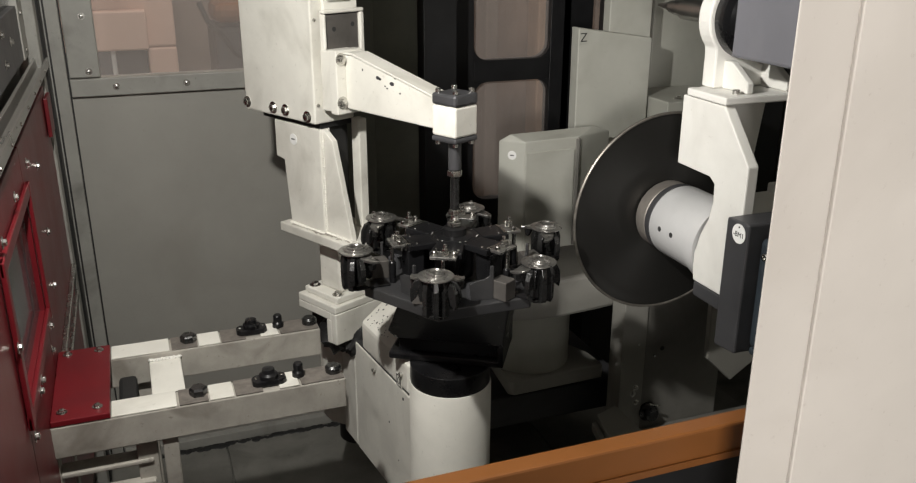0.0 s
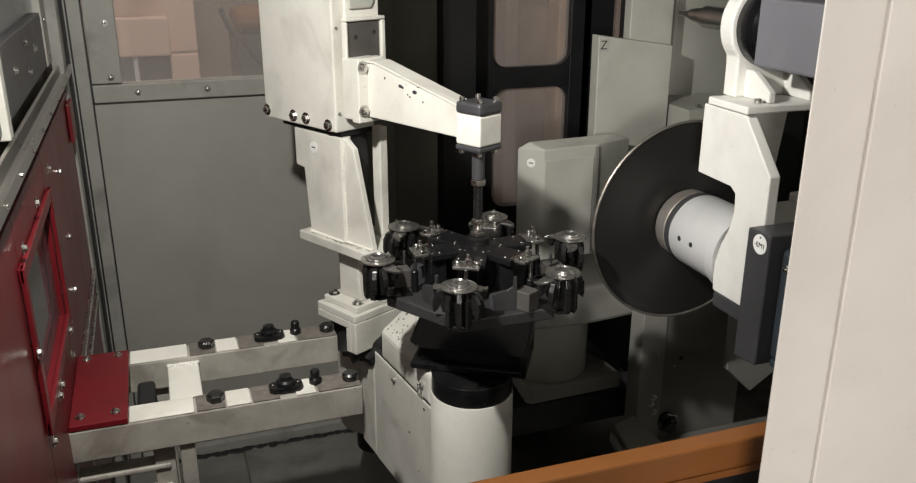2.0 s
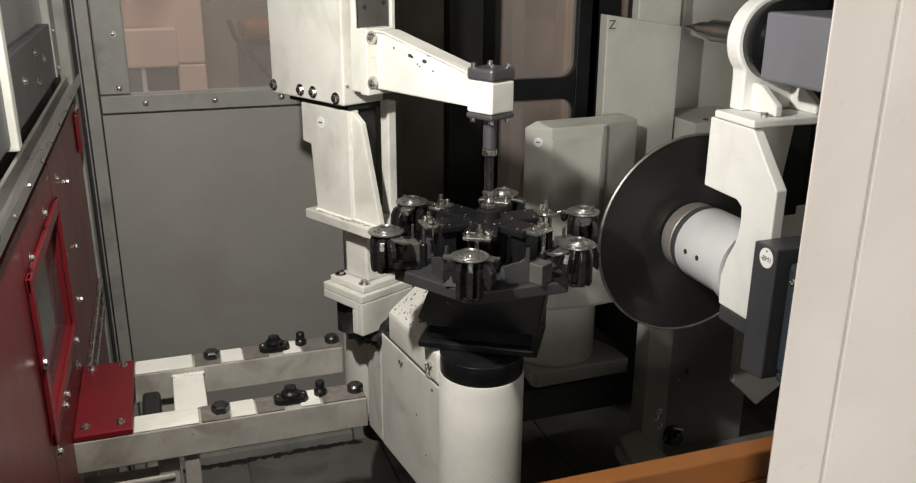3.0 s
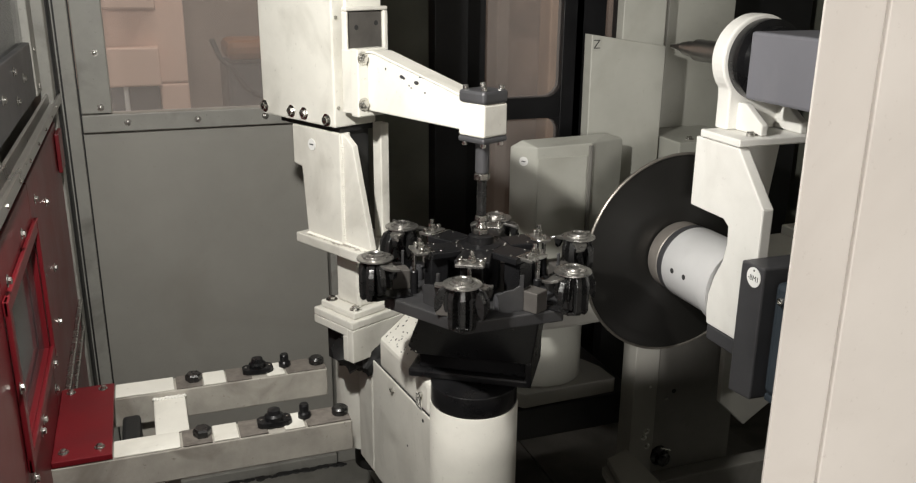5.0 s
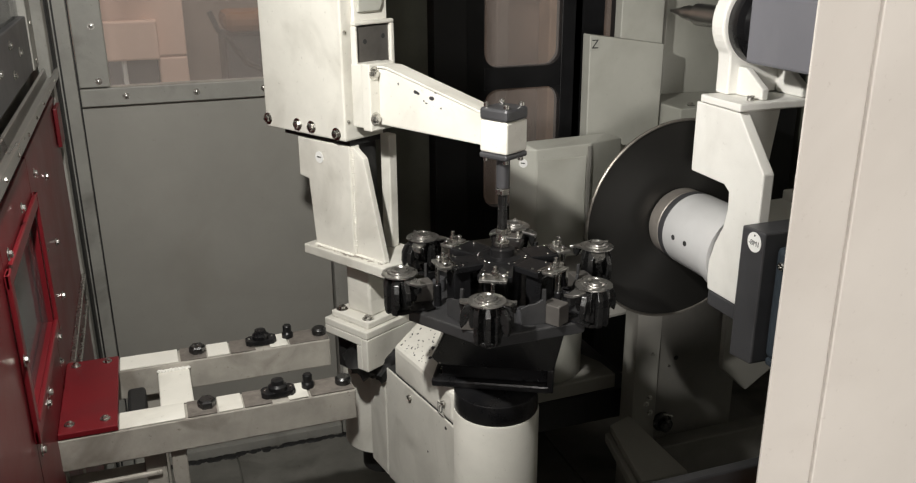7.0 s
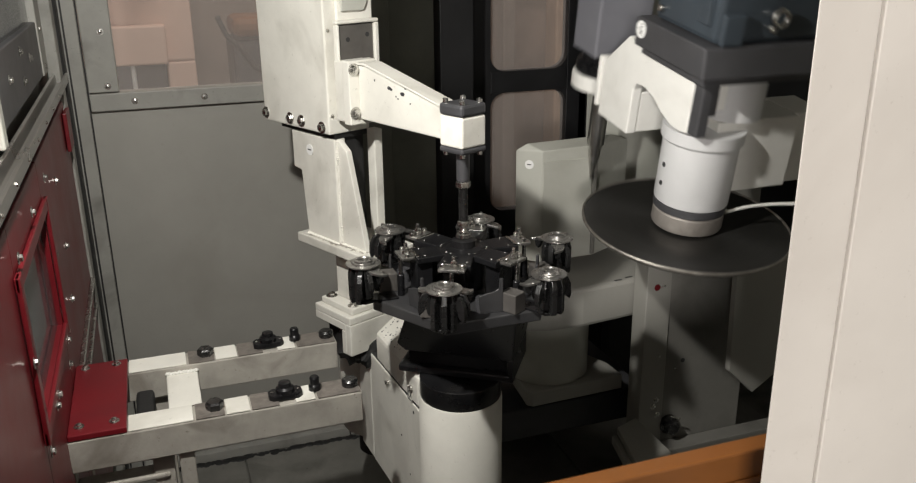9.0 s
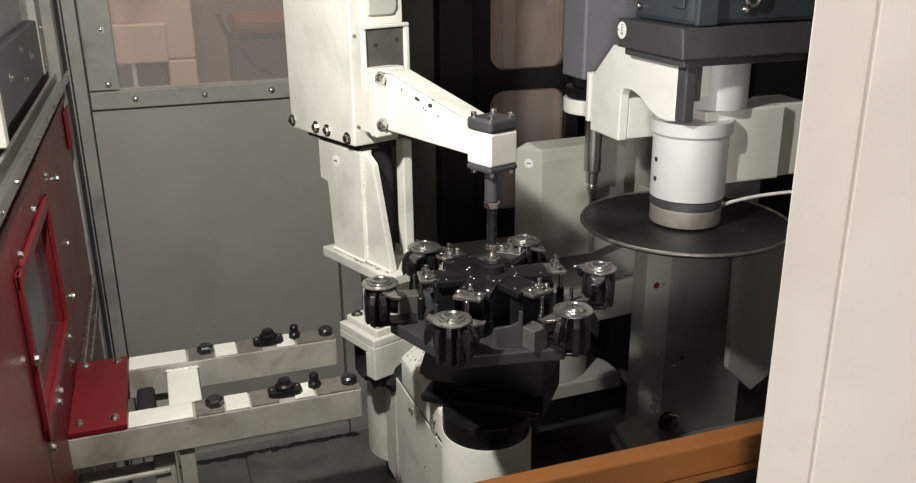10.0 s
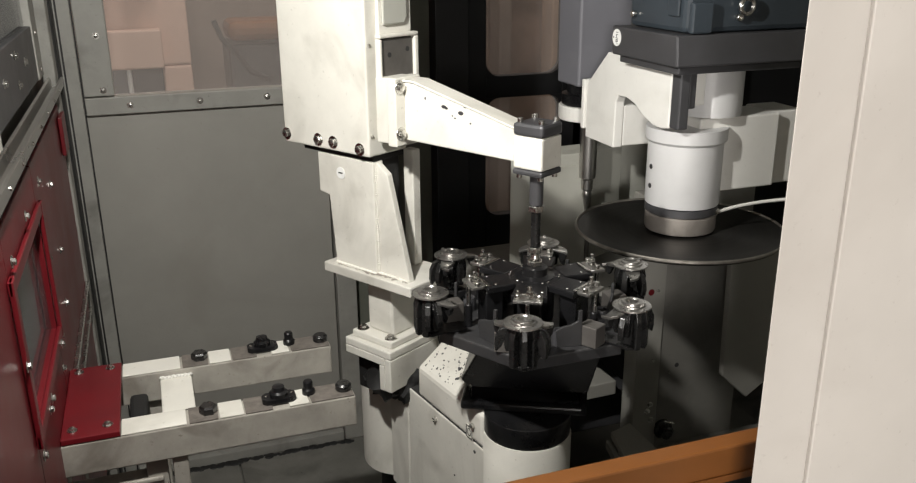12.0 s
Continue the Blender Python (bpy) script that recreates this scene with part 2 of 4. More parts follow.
class Shape:
    """Gathers bevelled blocks, rounds and extrusions into one mesh."""

    def __init__(self):
        self.bm = bmesh.new()

    def add(self, verts, faces, bevel=0.0, m=None, seg=2, smooth=False):
        bm = bmesh.new()
        vs = [bm.verts.new(v) for v in verts]
        for f in faces:
            bm.faces.new([vs[i] for i in f])
        bmesh.ops.recalc_face_normals(bm, faces=bm.faces)
        if bevel:
            es = [e for e in bm.edges if e.calc_face_angle(0) > 0.5]
            bmesh.ops.bevel(bm, geom=es, offset=bevel, segments=seg, affect="EDGES", profile=0.5, clamp_overlap=True)
        for fc in bm.faces:
            fc.smooth = smooth
        if m is not None:
            bm.transform(m)
        me = bpy.data.meshes.new("tmp")
        bm.to_mesh(me)
        bm.free()
        self.bm.from_mesh(me)
        bpy.data.meshes.remove(me)
        return self

    def box(self, x0, x1, y0, y1, z0, z1, bevel=0.002, m=None):
        v = [(x, y, z) for z in (z0, z1) for y in (y0, y1) for x in (x0, x1)]
        return self.add(v, [(0, 1, 3, 2), (4, 5, 7, 6), (0, 1, 5, 4), (2, 3, 7, 6), (0, 2, 6, 4), (1, 3, 7, 5)], bevel, m)

    def prism(self, poly, d0, d1, axis="z", bevel=0.002, m=None):
        """A polygon in the other two axes (in their order x, y, z), drawn out along axis."""
        def place(p, d):
            return {"x": (d, p[0], p[1]), "y": (p[0], d, p[1]), "z": (p[0], p[1], d)}[axis]
        n = len(poly)
        v = [place(p, d0) for p in poly] + [place(p, d1) for p in poly]
        f = [tuple(range(n)), tuple(range(n, 2 * n))] + [(i, (i + 1) % n, n + (i + 1) % n, n + i) for i in range(n)]
        return self.add(v, f, bevel, m)

    def turned(self, profile, at=(0, 0, 0), along=(0, 0, 1), seg=32, m=None, loop=False):
        """A lathe profile of (radius, height) turned about an axis; its ends are capped, or joined to a ring."""
        v, f = [], []
        k = len(profile)
        for i in range(seg):
            a = 2 * math.pi * i / seg
            v += [(r * math.cos(a), r * math.sin(a), h) for r, h in profile]
        for i in range(seg):
            j = (i + 1) % seg
            f += [(i * k + q, j * k + q, j * k + q + 1, i * k + q + 1) for q in range(k - 1)]
        if loop:
            f += [(i * k + k - 1, (i + 1) % seg * k + k - 1, (i + 1) % seg * k, i * k) for i in range(seg)]
        else:
            f.append(tuple(i * k for i in range(seg)))
            f.append(tuple(i * k + k - 1 for i in range(seg)))
        g = Matrix.Translation(at) @ turn_to(along)
        return self.add(v, f, 0, g if m is None else m @ g, smooth=seg > 8)

    def rod(self, p0, p1, r, seg=20, c=None, m=None):
        d = Vector(p1) - Vector(p0)
        h = d.length
        c = min(r * 0.15, h * 0.2) if c is None else c
        return self.turned([(r - c, 0), (r, c), (r, h - c), (r - c, h)], p0, d, seg, m)

    def hexnut(self, at, r, h, along=(0, 0, 1), m=None):
        p = [(r * math.cos(math.radians(60 * i)), r * math.sin(math.radians(60 * i))) for i in range(6)]
        g = Matrix.Translation(at) @ turn_to(along)
        return self.prism(p, 0, h, "z", r * 0.12, g if m is None else m @ g)

    def tube(self, points, r, seg=10):
        v, f = [], []
        pts = [Vector(p) for p in points]
        for i, p in enumerate(pts):
            d = pts[min(i + 1, len(pts) - 1)] - pts[max(i - 1, 0)]
            g = turn_to(d)
            v += [tuple(p + (g @ Vector((r * math.cos(2 * math.pi * k / seg), r * math.sin(2 * math.pi * k / seg), 0)))) for k in range(seg)]
        for i in range(len(pts) - 1):
            f += [(i * seg + k, i * seg + (k + 1) % seg, (i + 1) * seg + (k + 1) % seg, (i + 1) * seg + k) for k in range(seg)]
        f += [tuple(range(seg)), tuple(range(len(v) - seg, len(v)))]
        return self.add(v, f, smooth=True)


def mesh_of(name, shape):
    me = bpy.data.meshes.new(name)
    bmesh.ops.recalc_face_normals(shape.bm, faces=shape.bm.faces)
    for e in shape.bm.edges:
        e.smooth = e.calc_face_angle(0) < 0.55
    shape.bm.to_mesh(me)
    shape.bm.free()
    return me


def part(name, shape, material, parent=None, label="", at=None):
    me = mesh_of(name, shape)
    me.materials.append(material)
    ob = new(name, me)
    ob.parent = parent
    if at is not None:
        ob.matrix_basis = at
    return tagged(ob, label) if label else ob


def thing(name, label, category, at=None, group="", kind=""):
    ob = new(name)
    ob.empty_display_size = 0.05
    if at is not None:
        ob.matrix_basis = at
    return tagged(ob, label, category, group, kind)


def structure(name, shape, material, label=""):
    return tagged(part(name, shape, material), label, kind="structure")


def bolt_mesh(name, r, h, washer=0.0):
    s = Shape()
    if washer:
        s.turned([(r * 1.5, 0), (r * 1.55, washer * 0.5), (r * 1.5, washer)], seg=20)
    s.hexnut((0, 0, washer), r, h)
    s.turned([(r * 0.7, h + washer), (r * 0.5, h + washer + r * 0.12)], seg=16)
    me = mesh_of(name, s)
    me.materials.append(STEEL)
    return me


def cap_mesh(name, r, h):
    """A socket-head cap screw."""
    s = Shape()
    s.turned([(r * 0.92, 0), (r, r * 0.1), (r, h - r * 0.15), (r * 0.88, h), (r * 0.55, h), (r * 0.5, h - r * 0.5), (0.01 * r, h - r * 0.5)], seg=18)
    me = mesh_of(name, s)
    me.materials.append(STEEL)
    return me


BOLT_BIG = bolt_mesh("bolt", 0.0095, 0.007, 0.002)
BOLT_MID = bolt_mesh("bolt", 0.0065, 0.005, 0.0015)
BOLT_SMALL = bolt_mesh("bolt", 0.0042, 0.0032)
SCREW = cap_mesh("screw", 0.0055, 0.008)
SCREW_BIG = cap_mesh("screw", 0.0075, 0.010)
DOT = cap_mesh("rivet", 0.0026, 0.002)


def fix(mesh, at, along=(0, 0, 1), parent=None, name="", label=""):
    """A bolt, nut or screw of the given mesh, seated at a place."""
    ob = new(name or mesh.name.split(".")[0], mesh)
    ob.parent = parent
    ob.matrix_basis = Matrix.Translation(at) @ turn_to(along) @ pose(0, 0, 0, 0, 0, random.uniform(0, 60))
    return tagged(ob, label) if label else ob


# ---- the cell ----
FLOOR_Z = -0.085
LEFT_X, BACK_Y = -0.222, 2.731


def cell():
    floor = structure("floor", Shape().box(-3.5, 4.5, -3.5, 6.5, FLOOR_Z - 0.2, FLOOR_Z - 0.012, 0), FLOOR, "grey oily steel floor of the machining cell")
    # steel floor plates with open joints
    for x0, x1 in ((-0.21, 0.155), (0.16, 0.62), (0.625, 1.2), (1.205, 2.0)):
        for y0, y1 in ((0.95, 1.75), (1.755, 2.725)):
            part("plate", Shape().box(x0, x1, y0, y1, FLOOR_Z - 0.012, FLOOR_Z, 0.002), FLOOR, floor)
    # back wall: lower sheet, sill rail, posts, upper sheets round the window
    back = structure("wall_back", Shape().box(-0.172, 0.53, BACK_Y, BACK_Y + 0.03, FLOOR_Z, 1.131, 0.002), GREY, "plain grey painted sheet metal back wall")
    part("post", Shape().box(-0.222, -0.172, BACK_Y - 0.035, BACK_Y + 0.05, FLOOR_Z, 2.6, 0.003), FRAME, back)
    part("gap_seal", Shape().box(-0.2105, -0.2055, BACK_Y - 0.0375, BACK_Y - 0.0352, FLOOR_Z, 2.6, 0), RUBBER, back, "black sealing strip")
    part("gap_seal", Shape().box(-0.1718, -0.1683, BACK_Y - 0.024, BACK_Y - 0.0145, FLOOR_Z, 2.6, 0), RUBBER, back)
    part("sill_rail", Shape().box(-0.168, 0.56, BACK_Y - 0.022, BACK_Y + 0.04, 1.134, 1.185, 0.003), FRAME, back)
    part("upright", Shape().box(-0.168, -0.085, BACK_Y - 0.014, BACK_Y + 0.03, 1.188, 2.6, 0.003), FRAME, back)
    part("upright", Shape().box(0.50, 0.56, BACK_Y - 0.014, BACK_Y + 0.03, 1.188, 2.6, 0.003), FRAME, back)
    part("end_post", Shape().box(0.534, 0.60, BACK_Y - 0.03, BACK_Y + 0.05, FLOOR_Z, 1.131, 0.003), FRAME, back)
    part("toe_rail", Shape().box(-0.165, 0.53, BACK_Y - 0.03, BACK_Y - 0.002, FLOOR_Z, FLOOR_Z + 0.035, 0.003), FRAME, back)
    for x in (-0.046, 0.151, 0.35):
        fix(BOLT_MID, (x, BACK_Y - 0.022, 1.160), (0, -1, 0), back)
    for z in (1.205, 1.36, 1.52):
        fix(BOLT_MID, (-0.115, BACK_Y - 0.014, z), (0, -1, 0), back)
    win = structure("window_1", Shape().box(-0.085, 0.50, BACK_Y + 0.004, BACK_Y + 0.010, 1.186, 2.2, 0), GLASS, "clear scratched window pane in the back wall")
    win.visible_shadow = False
    # dark back part with rounded windows
    dark = structure("wall_rear", Shape().box(0.60, 0.74, BACK_Y + 0.02, BACK_Y + 0.06, FLOOR_Z, 2.6, 0.002), OLIVE, "dark olive sheet metal and black door frame")
    part("panel", Shape().box(0.745, 0.90, BACK_Y + 0.05, BACK_Y + 0.09, FLOOR_Z, 2.6, 0.002), OLIVE, dark)
    part("panel", Shape().box(0.905, 1.02, BACK_Y + 0.0, BACK_Y + 0.09, FLOOR_Z, 2.6, 0.002), FRAME_SHADE, dark)
    door = structure("door_1", Shape().box(1.02, 1.04, 2.9, 2.95, FLOOR_Z, 2.6, 0), FRAME_SHADE, "black framed sliding door with rounded windows")
    rounded_frame(door, 1.02, 1.62, 2.9, FLOOR_Z, 2.6, [(1.148, 1.449, 1.150, 1.75), (1.17, 1.448, 0.63, 1.072)])
    rounded_frame(door, 1.62, 2.4, 2.9, FLOOR_Z, 2.6, [(1.545, 1.75, 1.17, 1.75), (1.53, 1.75, 0.63, 1.072)], left=1.50)
    pane = part("pane", Shape().box(1.05, 2.35, 2.925, 2.930, 0.5, 1.9, 0), GLASS, door)
    pane.visible_shadow = False
    sludge = Shape()
    for k in range(70):
        x = -0.16 + 0.72 * k / 70 + random.uniform(-0.006, 0.006)
        r = random.uniform(0.006, 0.018)
        sludge.turned([(r, 0.0), (r * 0.8, r * 0.18), (r * 0.2, r * 0.3)], (x, BACK_Y - 0.033 - random.uniform(0, 0.014), FLOOR_Z), seg=9)
    tagged(part("sludge", sludge, RUBBER, floor, "black oily sludge along the wall"), kind="stuff")
    # left wall, red doors
    left = structure("wall_left", Shape().box(LEFT_X - 0.10, LEFT_X - 0.05, -0.5, 2.9, FLOOR_Z, 2.6, 0), FRAME, "grey side wall behind the red door")
    right = structure("wall_right", Shape().box(2.35, 2.40, -0.2, 3.0, FLOOR_Z, 2.6, 0), OLIVE, "dark side wall behind the grinding machine")
    structure("ceiling", Shape().box(-0.35, 2.4, 1.0, 3.0, 2.6, 2.65, 0), FRAME, "grey sheet metal roof of the cell")


def rounded_frame(parent, x0, x1, y, z0, z1, holes, left=None):
    """A flat frame with round-cornered openings, built of bars and corner fillets."""
    holes = sorted(holes, key=lambda h: h[2])
    hx0, hx1 = min(h[0] for h in holes), max(h[1] for h in holes)
    x0 = left if left is not None else x0
    part("stile", Shape().box(x0, hx0, y, y + 0.05, z0, z1, 0.002), FRAME_SHADE, parent)
    part("stile", Shape().box(hx1, max(x1, hx1 + 0.05), y, y + 0.05, z0, z1, 0.002), FRAME_SHADE, parent)
    edges = [z0] + [v for h in holes for v in (h[2], h[3])] + [z1]
    for a, b in zip(edges[0::2], edges[1::2]):
        part("rail", Shape().box(hx0 + 0.001, hx1 - 0.001, y + 0.002, y + 0.048, a, b, 0.002), FRAME_SHADE, parent)
    r = 0.055
    for a0, a1, b0, b1 in holes:
        s = Shape()
        for cx, cz, sx, sz in ((hx0, b0, 1, 1), (hx1, b0, -1, 1), (hx0, b1, 1, -1), (hx1, b1, -1, -1)):
            pts = [(cx, cz)] + [(cx + sx * r * (1 - math.sin(t)), cz + sz * r * (1 - math.cos(t))) for t in [i * math.pi / 16 for i in range(9)]]
            s.prism(pts, y + 0.003, y + 0.047, "y", 0)
        part("corner", s, FRAME_SHADE, parent)


def red_wall():
    """The red sliding door along the left side, its chrome rail and the dark upper door."""
    d = thing("red_door", "dark red painted steel door with a small dusty window and bright bolts", "door", pose(LEFT_X, 0, 0))
    # the sheet runs round its window
    wy0, wy1, wz0, wz1 = 1.36, 1.79, 0.868, 1.112
    part("sheet", Shape().box(-0.03, 0, 0.2, wy0, FLOOR_Z + 0.3, 1.205, 0.002), RED, d)
    part("sheet", Shape().box(-0.03, 0, wy1, 2.50, FLOOR_Z + 0.3, 1.205, 0.002), RED, d)
    part("sheet", Shape().box(-0.03, 0, wy0 + 0.001, wy1 - 0.001, wz1, 1.204, 0.002), RED, d)
    part("sheet", Shape().box(-0.03, 0, wy0 + 0.001, wy1 - 0.001, FLOOR_Z + 0.3, wz0, 0.002), RED, d)
    fr = Shape()
    w = 0.020
    fr.box(0.001, 0.009, wy0 - 0.02, wy1 + 0.02, wz1 - 0.004, wz1 + w, 0.002).box(0.001, 0.009, wy0 - 0.02, wy1 + 0.02, wz0 - w, wz0 + 0.004, 0.002)
    fr.box(0.002, 0.010, wy0 - 0.02, wy0 + 0.004, wz0 - w, wz1 + w, 0.002).box(0.002, 0.010, wy1 - 0.004, wy1 + 0.02, wz0 - w, wz1 + w, 0.002)
    part("window_frame", fr, RED, d)
    g = part("pane", Shape().box(-0.016, -0.010, wy0, wy1, wz0, wz1, 0), DUSTY, d, "dusty grey window pane")
    for y, z in ((1.37, 1.154), (1.577, 1.166), (1.811, 1.168), (1.998, 0.841), (1.841, 1.0), (1.751, 0.848), (1.828, 0.835), (1.719, 0.808), (1.341, 0.994), (1.516, 0.848), (1.343, 0.836), (1.48, 0.845), (2.06, 1.10), (2.05, 0.95)):
        fix(BOLT_MID, (0.008 if y < 1.815 else 0.0, y, z), (1, 0, 0), d)
    rail = thing("door_rail", "bright worn steel sliding rail above a black brush", "rail", pose(LEFT_X, 0, 0))
    part("track", Shape().prism([(-0.03, 1.236), (0.012, 1.236), (0.014, 1.262), (0.008, 1.264), (0.006, 1.246), (-0.008, 1.250), (-0.010, 1.272), (-0.016, 1.274), (-0.018, 1.25), (-0.03, 1.25)], 0.2, 2.62, "y", 0.001), CHROME, rail)
    br = Shape()
    for i in range(150):
        y = 0.9 + i * 0.011
        br.box(-0.012, -0.006, y, y + 0.009, 1.192 + random.uniform(-0.004, 0.004), 1.2355, 0)
    part("brush", br, RUBBER, rail, "black bristle brush")
    for i in range(9):
        fix(BOLT_SMALL, (0.013, 1.10 + i * 0.17, 1.249), (1, 0, 0.2), rail)
    up = thing("upper_door", "dark grey door with a glass pane in a worn frame", "door", pose(LEFT_X - 0.02, 0, 0))
    part("bottom_rail", Shape().box(-0.03, 0, 0.3, 2.42, 1.29, 1.42, 0.003), CHAR, up)
    part("pane", Shape().box(-0.02, -0.014, 0.3, 2.40, 1.42, 2.2, 0), DUSTY, up)
    part("stile", Shape().box(-0.03, 0.004, 2.36, 2.46, 1.29, 2.5, 0.003), FRAME, up)
    part("stile", Shape().box(-0.025, 0.012, 1.55, 1.585, 1.28, 2.5, 0.003), PALE, up)
    for y, z in ((2.15, 1.36), (2.0, 1.39), (2.4, 1.40), (2.41, 1.31), (2.0, 1.33), (1.8, 1.36)):
        fix(BOLT_MID, (0.0, y, z), (1, 0, 0), up)
    post = thing("corner_post", "black stained grey corner post", "post", pose(LEFT_X, 0, 0))
    part("post_body", Shape().box(-0.03, 0.004, 2.53, 2.60, FLOOR_Z, 2.5, 0.003), FRAME, post)
    part("seal", Shape().box(-0.03, 0.010, 2.60, 2.67, FLOOR_Z, 2.5, 0.006), RUBBER, post, "black rubber seal")
    part("tab", Shape().box(0.002, 0.012, 2.42, 2.52, 1.085, 1.185, 0.002), RED, post, "red painted tab")
    low = Shape().box(-0.01, 0.008, 2.0, 2.5, 0.62, 0.63, 0.002).box(0.0, 0.012, 1.9, 2.5, 0.70, 0.708, 0.002)
    part("guide", low, STEEL, post)


def loader():
    """Two parallel beams that carry parts in through the red door."""
    d = thing("loading_rails", "pair of worn cream steel beams with a red cover plate", "rail", pose(0, 0, 0))
    for y in (1.605, 1.857):
        part("beam", Shape().box(-0.245, 0.341, y - 0.032, y + 0.032, 0.648, 0.716, 0.003), WORN, d)
        for x0, x1, mt in ((-0.115, 0.005, CREAM), (0.010, 0.065, PAD), (0.068, 0.115, CREAM), (0.118, 0.172, PAD), (0.205, 0.245, CREAM), (0.25, 0.338, PAD)):
            part("wear_strip", Shape().box(x0, x1, y - 0.031, y + 0.031, 0.7165, 0.7195, 0.001), mt, d)
        part("pad", Shape().turned([(0.017, 0), (0.018, 0.004), (0.018, 0.013), (0.015, 0.017)], (0.048, y, 0.719), seg=6), IRON, d, "dark steel stop")
        part("pad", Shape().turned([(0.016, 0), (0.017, 0.003), (0.017, 0.012), (0.013, 0.016)], (0.322, y, 0.719), seg=24), IRON, d, "dark steel stop")
        hold = part("holder", Shape().prism([(-0.034, -0.010), (-0.026, -0.018), (0.026, -0.018), (0.034, -0.010), (0.034, 0.010), (0.026, 0.018), (-0.026, 0.018), (-0.034, 0.010)], 0.719, 0.731, "z", 0.002, pose(0.188, y, 0)), BLACK, d, "black clamped holder")
        part("boss", Shape().turned([(0.019, 0), (0.019, 0.008), (0.014, 0.012), (0.012, 0.020), (0.002, 0.022)], (0.188, y, 0.731), seg=24), BLACK, hold)
        fix(DOT, (0.162, y, 0.731), parent=hold)
        fix(DOT, (0.214, y, 0.731), parent=hold)
        part("knob", Shape().turned([(0.013, 0), (0.013, 0.010), (0.010, 0.014), (0.010, 0.027), (0.008, 0.030)], (0.250, y + 0.008, 0.719), seg=20), BLACK, d, "black locating pin")
    part("cross_plate", Shape().box(-0.040, 0.026, 1.640, 1.823, 0.690, 0.700, 0.003), CREAM, d)
    weld = Shape()
    for i in range(22):
        weld.turned([(0.001, -0.004), (0.005, 0), (0.001, 0.004)], (-0.038 + i * 0.003, 1.822, 0.702 + random.uniform(-0.001, 0.001)), (1, 0, 0), 8)
    part("weld", weld, WHITE, d)
    for x in (-0.022, 0.008):
        fix(BOLT_SMALL, (x, 1.66, 0.700), parent=d)
    part("bumper", Shape().box(-0.105, -0.068, 1.68, 1.81, 0.60, 0.682, 0.008), RUBBER, d, "black rubber bumper")
    top = part("cover_plate", Shape().box(-0.2215, -0.1165, 1.5725, 1.878, 0.7168, 0.7295, 0.002), RED, d, "red painted steel cover plate")
    for x in (-0.202, -0.139):
        for y in (1.604, 1.856):
            fix(BOLT_MID, (x, y, 0.7295), parent=top)
    for x in (-0.20, -0.02):
        part("leg", Shape().box(x - 0.06, x - 0.02, 1.59, 1.63, FLOOR_Z, 0.648, 0.003), WORN, d)
        part("leg", Shape().box(x - 0.06, x - 0.02, 1.84, 1.88, FLOOR_Z, 0.648, 0.003), WORN, d)
    part("brace", Shape().box(-0.22, -0.05, 1.575, 1.60, 0.52, 0.56, 0.003).box(-0.22, -0.05, 1.585, 1.63, 0.595, 0.605, 0.003), WORN, d)
    part("brace", Shape().box(-0.03, 0.0, 1.58, 1.62, 0.4, 0.648, 0.003), WORN, d)


def front_door():
    """The cream door leaf beside the camera, and an orange bar in place of a reflection."""
    j = structure("door_2", Shape().prism([(0.708, 0.80), (0.7955, 0.80), (0.7955, 0.84), (0.742, 0.84)], FLOOR_Z, 2.6, "z", 0.002), DOOR, "smooth cream painted machine door")
    part("leaf", Shape().box(0.801, 1.9, 0.80, 0.84, FLOOR_Z, 2.6, 0.002), DOOR, j)
    part("seam", Shape().box(0.792, 0.806, 0.815, 0.838, FLOOR_Z, 2.6, 0), FRAME_SHADE, j)
    # added panel below the view, blocks hall light from the lower cell
    structure("wall_front", Shape().box(LEFT_X, 1.9, 0.975, 0.995, FLOOR_Z, 0.79, 0.003), FRAME_SHADE, "dark apron panel added to keep hall light off the lower cell")
    # solid bar built in place of an orange reflection in a glass pane
    r = thing("guard_rail", "orange bar standing in for a reflection in a pane", "rail", pose(0, 0.93, 0))
    part("bar", Shape().box(-0.35, 1.6, 0, 0.034, 0.822, 0.882, 0.004), ORANGE, r)
    part("lip", Shape().box(-0.35, 1.6, -0.004, -0.0005, 0.822, 0.834, 0.001), ORANGE, r)
    return r


